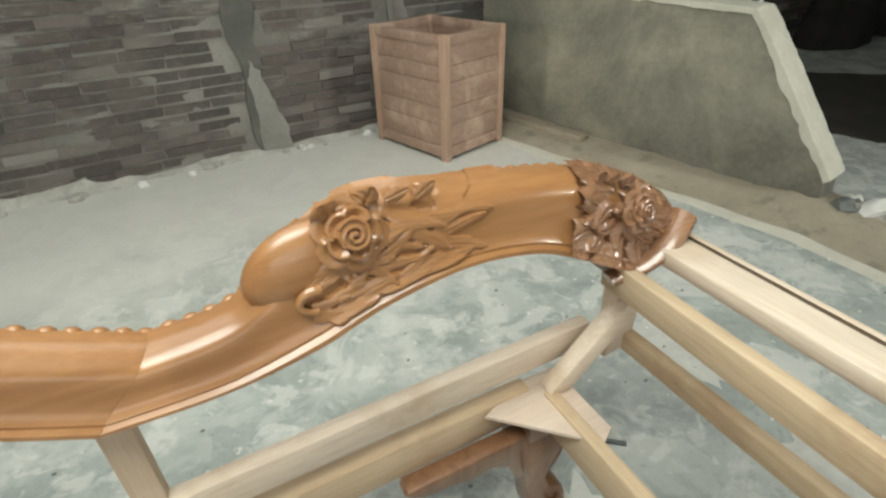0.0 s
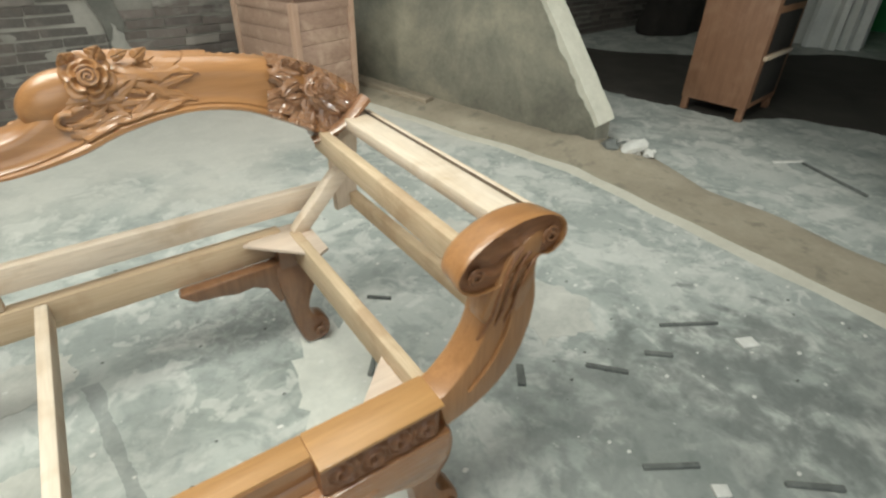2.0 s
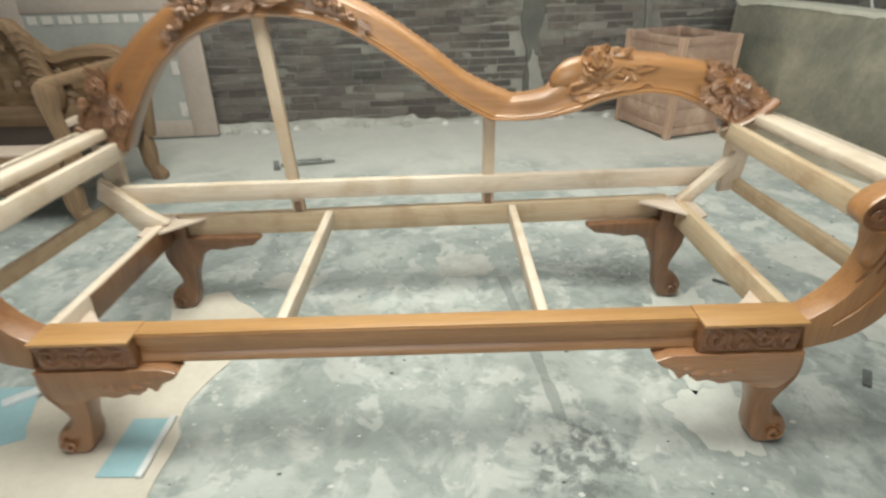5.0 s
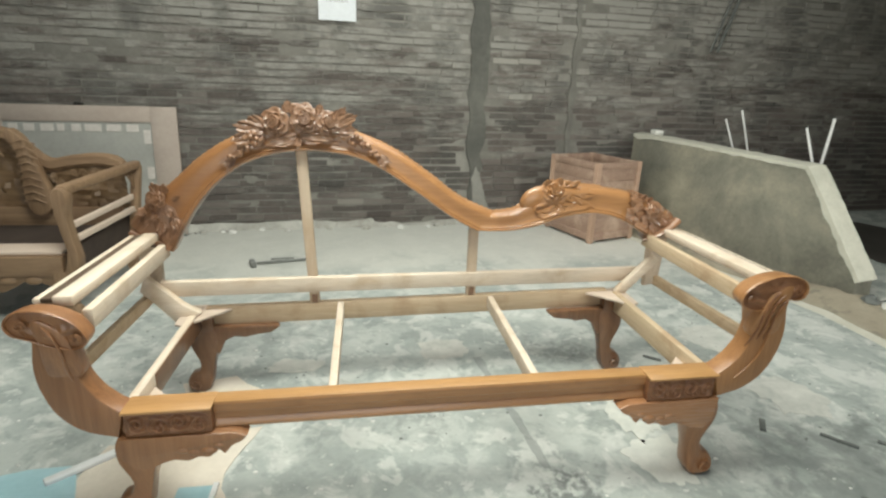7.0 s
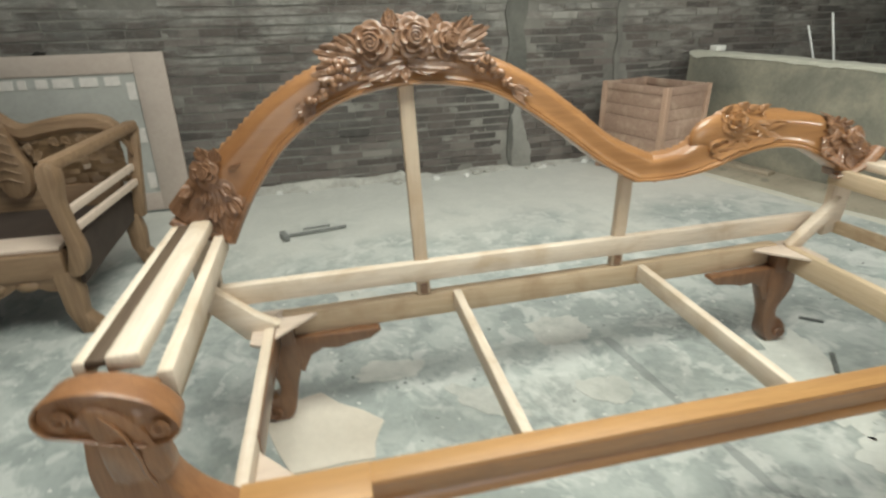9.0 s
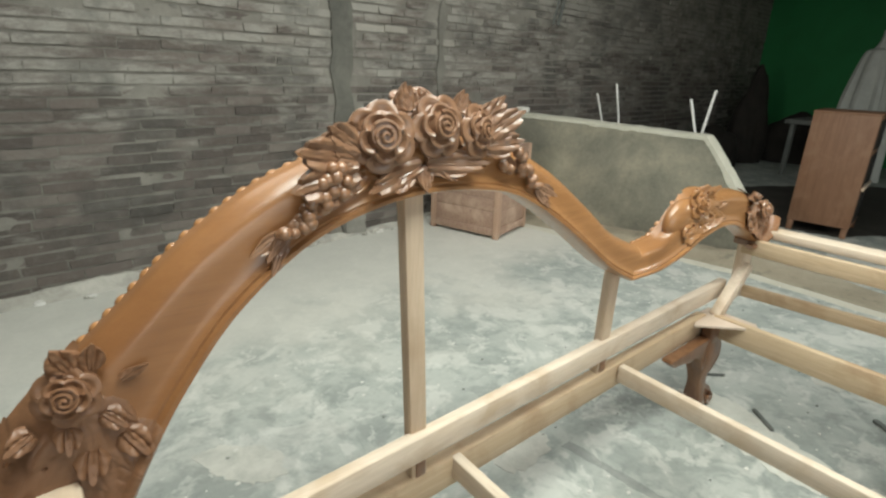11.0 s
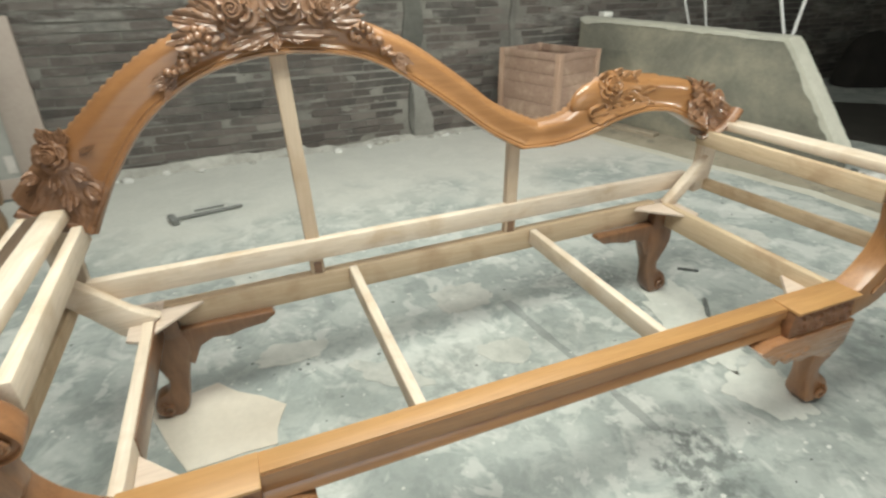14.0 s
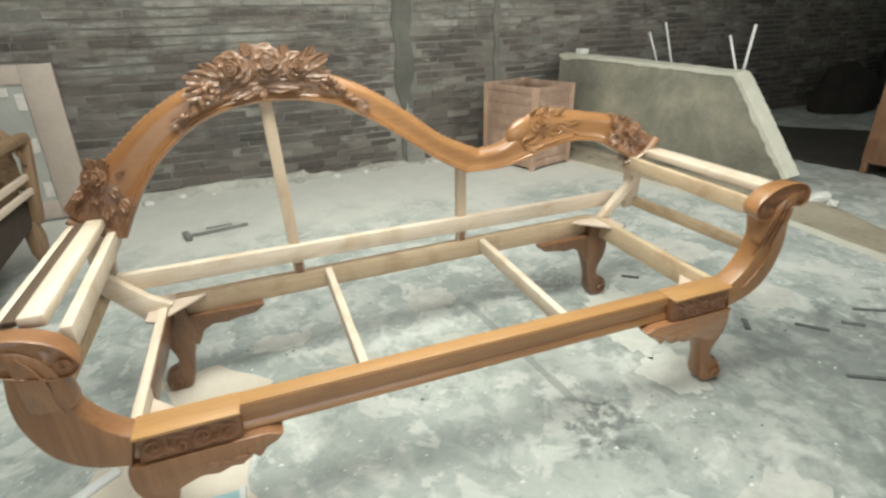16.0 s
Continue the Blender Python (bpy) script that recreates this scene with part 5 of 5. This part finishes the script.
        for k in range(9):
            z = 0.47 + 0.04 * k
            put("rib", tube_bm([(x - 0.075 * s, 2.037, z), (x - 0.02 * s, 2.030, z + 0.015), (x + 0.03 * s, 2.037, z - 0.01)], 0.0045, 6), old_z, "", wing)


carved_sofa()


# ---- framed panel leaning on the wall ----
def leaning_panel():
    ob = base_empty("framed_panel", (-2.1, 2.88, 0), "pinkish wooden frame with a dusty grey pane, leaning on the wall", "panel")
    M = pose(-1.575, 2.94, 0, -5.5, 0, 5.4)

    def put(name, bm, m, label=""):
        bmesh.ops.transform(bm, matrix=M, verts=bm.verts)
        return part(name, bm, m, ob, label)

    W, H = 1.25, 0.935
    put("stile", box_bm((-0.17, 0, 0), (0, 0.035, H), 0.004), panel_frame_mat)
    put("stile", box_bm((-W, 0, 0), (-W + 0.17, 0.035, H), 0.004), panel_frame_mat)
    put("rail", box_bm((-W + 0.17, 0.001, H - 0.11), (-0.17, 0.034, H), 0.004), panel_frame_mat)
    put("rail", box_bm((-W + 0.17, 0.001, 0), (-0.17, 0.034, 0.12), 0.004), panel_frame_mat)
    put("pane", box_bm((-W + 0.165, 0.012, 0.115), (-0.165, 0.02, H - 0.105), 0), panel_mat, "dusty grey pane")
    rng = random.Random(3)
    x = -W + 0.2
    while x < -0.24:
        w = rng.uniform(0.04, 0.1)
        put("tape", box_bm((x, 0.006, H - 0.175), (x + w, 0.012, H - 0.125), 0), tape_mat)
        x += w + rng.uniform(0.02, 0.05)
    z = 0.15
    while z < H - 0.2:
        h = rng.uniform(0.05, 0.12)
        put("tape", box_bm((-0.225, 0.006, z), (-0.18, 0.012, z + h), 0), tape_mat)
        z += h + rng.uniform(0.06, 0.2)
    put("rag", lump_bm((-0.62, 0.017, H + 0.008), (0.035, 0.018, 0.014), rng, 0.5), black_mat, "black rag on the top rail")
    put("sole", box_bm((-W, -0.01, 0.0), (0.0, 0.04, 0.012), 0.002), dark_debris_mat, "dark bottom batten")


leaning_panel()


# ---- reddish cabinet beyond the low wall ----
def cabinet():
    ob = base_empty("cabinet", (4.1, 1.4, 0), "reddish brown wooden cabinet standing on short legs", "cabinet")
    M = pose(3.74, 1.235, 0, 0, 0, 9)

    def put(name, bm, m=cab_wood, label="", parent=None):
        bmesh.ops.transform(bm, matrix=M, verts=bm.verts)
        return part(name, bm, m, parent or ob, label)

    body = put("body", box_bm((0, 0, 0.08), (0.5, 0.40, 0.9), 0.004))
    put("top_board", box_bm((-0.002, -0.004, 0.9), (0.502, 0.404, 0.915), 0.003))
    for x in (0.005, 0.455):
        for y in (0.005, 0.355):
            put("leg", box_bm((x, y, 0), (x + 0.04, y + 0.04, 0.08), 0.004))
    # the body is solid: black panels stand for the compartments' inner shade
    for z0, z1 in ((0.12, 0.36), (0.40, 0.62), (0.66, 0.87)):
        put("shade_panel", box_bm((0.06, -0.006, z0), (0.44, 0.004, z1), 0.002), black_mat, "black panel for the shade inside a compartment", body)
    put("batten", box_bm((0.02, -0.02, 0.37), (0.48, -0.002, 0.395), 0.002), raw_x)


cabinet()


# ---- far corner beyond the low wall ----
def draped_figure():
    """A tall thing under a white dust sheet against the green wall."""
    bm = bmesh.new()
    rings = []
    levels = ((0.0, 0.40), (0.5, 0.38), (0.95, 0.34), (1.2, 0.29), (1.40, 0.235), (1.46, 0.20), (1.49, 0.11), (1.56, 0.065), (1.63, 0.045), (1.66, 0.05), (1.72, 0.02))
    for z, r in levels:
        ring = []
        for k in range(40):
            a = 2 * math.pi * k / 40
            rr = r * (1 + 0.2 * math.sin(11 * a + 1.5 * math.sin(3 * a)) * min(1, (1.75 - z)))
            ring.append(bm.verts.new((6.9 + 0.7 * rr * math.cos(a), 2.14 + 0.7 * rr * math.sin(a), z)))
        rings.append(ring)
    for a, b in zip(rings, rings[1:]):
        for k in range(40):
            bm.faces.new((a[k], a[(k + 1) % 40], b[(k + 1) % 40], b[k]))
    bm.faces.new(rings[-1])
    return thing("dust_sheet", bm, sheet_mat, "tall thing draped in a white dust sheet", "dust sheet")


draped_figure()
bench = base_empty("workbench", (6.6, 2.5, 0), "dark low bench in the shade of the green wall", "bench")
part("tabletop", box_bm((6.3, 2.2, 0.62), (7.6, 2.75, 0.67), 0.004), dark_debris_mat, bench)
for x in (6.35, 7.5):
    for y in (2.25, 2.65):
        part("leg", box_bm((x, y, 0), (x + 0.05, y + 0.05, 0.62), 0.003), dark_debris_mat, bench)

# black rounded heaps in the far corner against the bricks
def tarpaulin(at, w, d, h, seed):
    bm = bmesh.new()
    bmesh.ops.create_icosphere(bm, subdivisions=4, radius=1)
    for v in bm.verts:
        n = noise.noise(v.co * 1.4 + Vector((seed, 0, 0)))
        f = noise.noise(Vector((v.co.x * 5, v.co.y * 5, v.co.z * 1.2 + seed)))
        k = 1 + 0.22 * n + 0.07 * f
        v.co = Vector((at[0] + v.co.x * w * k, at[1] + v.co.y * d * k, max(0.0, (v.co.z + 0.25) / 1.25) * h * k))
    return thing("tarpaulin", bm, black_mat, "black heap against the brick wall", "tarpaulin", "black tarpaulins")


tarpaulin((7.05, 3.45, 0), 0.34, 0.22, 1.15, 1)
tarpaulin((6.0, 3.4, 0), 0.45, 0.25, 0.5, 4)
tarpaulin((7.75, 3.1, 0), 0.4, 0.5, 0.62, 7)

# white poles standing behind the low wall
for (x0, y0, z0), (x1, y1, z1), r in (((3.0, 2.72, 0), (2.50, 2.70, 0.975), 0.007), ((3.0, 2.66, 0), (2.50, 2.54, 1.05), 0.007), ((2.90, 1.86, 0), (2.57, 2.0, 0.975), 0.008), ((2.82, 2.12, 0), (2.64, 1.88, 1.04), 0.009)):
    line = [Vector((x0, y0, z0)).lerp(Vector((x1, y1, z1)), k / 6) for k in range(7)]
    thing("pole", tube_bm(line, r, 10), white_mat, "thin white painted pole behind the low wall", "pole", "white poles")

thing("brick_block", box_bm((2.22, 3.19, 0.80), (2.30, 3.27, 0.84), 0.006), white_rubble_mat, "pale block resting on top of the low wall", "block")

# sign and hanging laths on the brick wall
M = WALL @ pose(-0.74, -0.02, 1.57, 2, 0, 0)
sb = box_bm((-0.135, 0, 0), (0.135, 0.003, 0.27), 0)
bmesh.ops.transform(sb, matrix=M, verts=sb.verts)
sign = thing("paper_sign", sb, sign_mat, "white paper notice with faded print on the bricks", "sign")
word = bpy.data.curves.new("word", "FONT")
word.body, word.size, word.align_x, word.extrude = "MASKER", 0.042, "CENTER", 0.0006
word.materials.append(ink_mat)
wob = new("word", word)
wob.parent = sign
wob.matrix_parent_inverse = world_of(sign).inverted()
wob.matrix_basis = M @ pose(0.0, -0.0015, 0.125, 90, 0, 0)
for z, runs in ((0.19, ((-0.11, -0.06), (-0.03, 0.05), (0.075, 0.1))),):
    for a, b in runs:
        tb = box_bm((a, -0.0025, z), (b, -0.0005, z + 0.028), 0)
        bmesh.ops.transform(tb, matrix=M, verts=tb.verts)
        part("print_bar", tb, ink_mat, sign)
for u0, u1, w in ((2.65, 2.47, 0.02), (2.72, 2.54, 0.028)):
    lb = bar_bm((u0, -0.03, 2.05), (u1, -0.05, 1.50), w, 0.016, 0.002)
    bmesh.ops.transform(lb, matrix=WALL, verts=lb.verts)
    thing("lath", lb, dark_debris_mat, "rough wooden lath hanging on the brick wall", "lath", "hanging laths")

# ---- loose things on the floor ----
rng = random.Random(21)


def sheet(name, outline, z, thick, material, label, category, kind=""):
    bm = prism_bm(outline, z, z + thick, 0, "xy")
    return thing(name, bm, material, label, category, "", kind)


sheet("card_sheet", ragged_outline([(-0.97, 0.86), (-0.78, 0.90), (-0.60, 0.74), (-0.64, 0.60), (-0.85, 0.59)], 3, 0.006, 1), 0.001, 0.003, paper_mat, "torn cream card under the back leg", "cardboard")
sheet("card_sheet", ragged_outline([(-1.10, 0.50), (-0.62, 0.56), (-0.70, 0.34), (-0.66, 0.22), (-0.66, 0.02), (-1.0, -0.02), (-1.14, 0.2)], 4, 0.008, 2), 0.001, 0.003, paper_mat, "large cream card under the front leg", "cardboard")
sheet("plastic_sheet", ragged_outline([(-1.6, 0.36), (-1.16, 0.42), (-1.06, 0.22), (-1.5, 0.05)], 4, 0.008, 3), 0.0045, 0.002, blue_mat, "crumpled pale blue plastic sheet", "plastic sheet")
tray = base_empty("tray", (-0.8, 0.2, 0), "shallow blue tray with a white rim under the leg", "tray")
part("bottom", box_bm((-0.81, 0.105, 0.0045), (-0.705, 0.285, 0.0085), 0.002), blue_mat, tray)
part("rim", box_bm((-0.712, 0.10, 0.0046), (-0.695, 0.29, 0.016), 0.003), white_mat, tray, "white rim")
stripe = bar_bm((-1.20, 0.34, 0.012), (-1.03, 0.475, 0.012), 0.03, 0.016, 0.005)
thing("batten", stripe, white_mat, "white painted batten on the card", "batten")

def blob(pts, seed):
    line = curve([(*p, 0) for p in pts], 12, True)
    mid = sum(line, Vector()) / len(line)
    out = []
    for p in line:
        n = noise.noise(Vector((p.x * 22, p.y * 22, seed))) + 0.6 * noise.noise(Vector((p.x * 60, p.y * 60, seed)))
        q = mid + (p - mid) * (1 + 0.3 * n)
        out.append((q.x, q.y))
    return out


for k, (pts, lab) in enumerate((
        ([(0.66, 0.56), (0.80, 0.90), (0.92, 0.80), (0.87, 0.60), (0.80, 0.40), (0.70, 0.38)], "spilt pale plaster powder by the back leg"),
        ([(0.60, 0.32), (0.80, 0.36), (0.82, 0.20), (0.70, 0.14)], "pale plaster powder by the front leg"),
        ([(0.045, 0.775), (0.185, 0.745), (0.13, 0.645), (0.03, 0.69)], "pale square patch of plaster"),
        ([(-0.02, 1.12), (0.16, 1.16), (0.20, 1.02), (0.02, 0.98)], "pale patch of plaster on the floor"),
        ([(-0.62, 1.02), (-0.45, 1.0), (-0.48, 0.92), (-0.65, 0.93)], "pale patch of plaster on the floor"),
        ([(0.35, -0.28), (0.72, -0.18), (0.66, -0.42), (0.4, -0.5)], "broad pale worn patch on the floor"),
        ([(-0.73, 1.61), (-0.57, 1.55), (-0.52, 1.41), (-0.58, 1.36), (-0.68, 1.46)], "pale patch of plaster on the floor"),
        ([(-0.40, 0.84), (-0.26, 0.80), (-0.17, 0.66), (-0.30, 0.70)], "pale patch of plaster on the floor"),
        ([(1.36, 0.66), (1.52, 0.70), (1.60, 0.56), (1.52, 0.42), (1.36, 0.46)], "pale worn patch beside the sandy strip"),
        ([(1.30, 1.12), (1.50, 1.20), (1.62, 1.02), (1.44, 0.90)], "pale worn patch beside the sandy strip"))):
    sheet("plaster_patch", blob(pts, 30 + k), 0.0005, 0.0012, powder_mat if k < 2 else worn_mat, lab, "plaster", "stuff")


def offcut(p0, p1, w, t, material, label, category="offcut", name="offcut"):
    bm = bar_bm((*p0, t / 2), (*p1, t / 2), w, t, min(w, t) * 0.2)
    for v in bm.verts:
        v.co.x += 0.003 * noise.noise(v.co * 40)
        v.co.y += 0.003 * noise.noise(v.co * 35 + Vector((5, 0, 0)))
    return thing(name, bm, material, label, category, "floor scraps")


for p0, p1, w in (((1.18, 0.36), (1.225, 0.42), 0.02), ((1.38, 0.32), (1.46, 0.235), 0.012), ((1.70, 0.31), (1.86, 0.22), 0.008), ((1.25, 0.025), (1.36, -0.045), 0.012), ((1.01, 0.92), (1.07, 0.87), 0.010),
                  ((0.93, 0.70), (0.86, 0.61), 0.014), ((3.42, 0.71), (3.275, 0.35), 0.014), ((1.56, 0.26), (1.62, 0.21), 0.014), ((1.48, -0.18), (1.58, -0.26), 0.014)):
    offcut(p0, p1, w, 0.01, dark_debris_mat, "dark charred wood offcut on the floor")
for p0, p1, w in (((1.83, 0.13), (1.88, 0.11), 0.04), ((3.30, 0.80), (3.45, 0.72), 0.02), ((1.33, -0.10), (1.36, -0.12), 0.03)):
    offcut(p0, p1, w, 0.008, white_rubble_mat, "pale chip of plaster on the floor", "chip", "chip")

hammer = base_empty("hammer", (-0.85, 2.3, 0), "old dark iron hammer lying on the dusty floor", "hammer")
part("handle", bar_bm((-0.95, 2.26, 0.014), (-0.64, 2.33, 0.012), 0.016, 0.014, 0.004), metal_mat, hammer)
part("head", bar_bm((-0.985, 2.29, 0.018), (-0.955, 2.20, 0.018), 0.034, 0.034, 0.006), metal_mat, hammer)
offcut((-0.88, 2.36), (-0.73, 2.385), 0.012, 0.01, metal_mat, "thin dark iron rod beside the hammer", "rod", "iron_rod")

# crumbs of mortar along the foot of the wall, and at the end of the low wall
for k in range(34):
    u = rng.uniform(-2.2, 1.1)
    p = WALL @ Vector((u, rng.uniform(-0.11, -0.05), 0.008))
    s = rng.uniform(0.008, 0.028)
    thing("rubble", lump_bm(p, (s * 1.3, s, s * 0.8), rng), white_rubble_mat if rng.random() < 0.35 else rubble_mat, "crumb of broken mortar at the foot of the wall", "rubble", "rubble at the wall")
for k in range(9):
    p = Vector((2.63 + rng.uniform(-0.02, 0.20), 1.27 + rng.uniform(-0.11, 0.10), 0.035))
    s = rng.uniform(0.015, 0.035)
    thing("rubble", lump_bm(p, (s * 1.2, s, s * 0.8), rng, 0.6), rng.choice((rubble_mat, white_rubble_mat, dark_debris_mat)), "broken lump of mortar by the low wall", "rubble", "rubble by the low wall")
thing("plank", bar_bm((2.06, 3.10, 0.052), (2.235, 2.44, 0.056), 0.075, 0.03, 0.003), plank_mat, "dusty plank lying along the low wall", "plank")
thing("rubble", lump_bm(Vector((2.70, 1.22, 0.06)), (0.10, 0.045, 0.035), rng, 0.6), white_rubble_mat, "long pale lump of mortar by the low wall", "rubble", "rubble by the low wall")
# dark lump put in for the shade of a hollow at the wall's foot
thing("rubble", lump_bm(Vector((2.59, 1.285, 0.075)), (0.045, 0.04, 0.04), rng, 0.6), dark_debris_mat, "dark lump for the shaded hollow at the low wall's end", "rubble", "rubble by the low wall")

specks = bmesh.new()
for k in range(420):
    x, y = rng.uniform(-2.0, 2.6), rng.uniform(-1.4, 1.7)
    s = rng.uniform(0.002, 0.007)
    bmesh.ops.create_icosphere(specks, subdivisions=1, radius=s, matrix=Matrix.Translation((x, y, s * 0.2)) @ Matrix.Diagonal((1.4, 1, 0.4, 1)))
dust = bmesh.new()
for k in range(220):
    x, y = rng.uniform(-1.6, 2.4), rng.uniform(-0.9, 1.6)
    s = rng.uniform(0.0015, 0.005)
    bmesh.ops.create_icosphere(dust, subdivisions=1, radius=s, matrix=Matrix.Translation((x, y, s * 0.2)) @ Matrix.Diagonal((1.6, 1, 0.4, 1)))
thing("dark_crumbs", dust, dark_debris_mat, "scattered dark crumbs on the cement floor", "crumbs", kind="stuff")
thing("wood_chips", specks, white_rubble_mat, "scattered pale chips and crumbs on the floor", "chips", kind="stuff")

# ---- bricks of the wall ----
PITCH, LONG, GAP = 0.0545, 0.21, 0.0125
shapes = []
for k in range(4):
    r = random.Random(60 + k)
    bm = box_bm((0, -0.001, 0), (LONG - 0.005, 0.05, PITCH - GAP), 0)
    for v in bm.verts:
        v.co += Vector((r.uniform(-1, 1) * 0.005, r.uniform(-1, 1) * 0.003, r.uniform(-1, 1) * 0.004))
    shapes.append(finish("brick", bm, brick_mat, 0.3))
rng = random.Random(77)
verts, faces = [], []
count = 0
for course in range(60):
    z = 0.02 + course * PITCH
    u = -5.1 + (LONG / 2 if course % 2 else 0) + rng.uniform(-0.03, 0.03)
    while u < 8.0:
        length = LONG * rng.uniform(0.9, 1.06)
        mid = u + length / 2
        if 0.29 < mid < 0.44 or 1.15 < mid < 1.245:
            u += length
            continue
        dy, dz, tilt = rng.uniform(-0.003, 0.004), rng.uniform(-0.003, 0.003), rng.uniform(-0.8, 0.8)
        if rng.random() < 0.12:
            dy += 0.006
        if -1.0 < u < 1.0 and course < 29 and count < 300:
            count += 1
            ob = new("brick", shapes[rng.randrange(4)])
            ob.parent = wall_north
            ob.matrix_basis = WALL @ pose(u, dy, z + dz, 0, tilt, 0) @ Matrix.Diagonal((length / LONG, 1, 1, 1))
        else:
            a, b = u, u + length - 0.005
            base = len(verts)
            for yy in (-0.001 + dy, 0.05):
                for xx, zz in ((a, z), (b, z), (b, z + PITCH - GAP), (a, z + PITCH - GAP)):
                    q = WALL @ Vector((xx + rng.uniform(-1, 1) * 0.005, yy, zz + dz + rng.uniform(-1, 1) * 0.004))
                    verts.append(tuple(q))
            faces += [tuple(base + i for i in f) for f in ((0, 1, 2, 3), (0, 4, 5, 1), (1, 5, 6, 2), (2, 6, 7, 3), (3, 7, 4, 0))]
        u += length
me = bpy.data.meshes.new("brickwork")
me.from_pydata(verts, [], faces)
me.materials.append(brick_stuff_mat)
rest = new("brickwork", me)
rest.parent = wall_north
tagged(rest, "courses of sooty grey-brown bricks", kind="stuff")
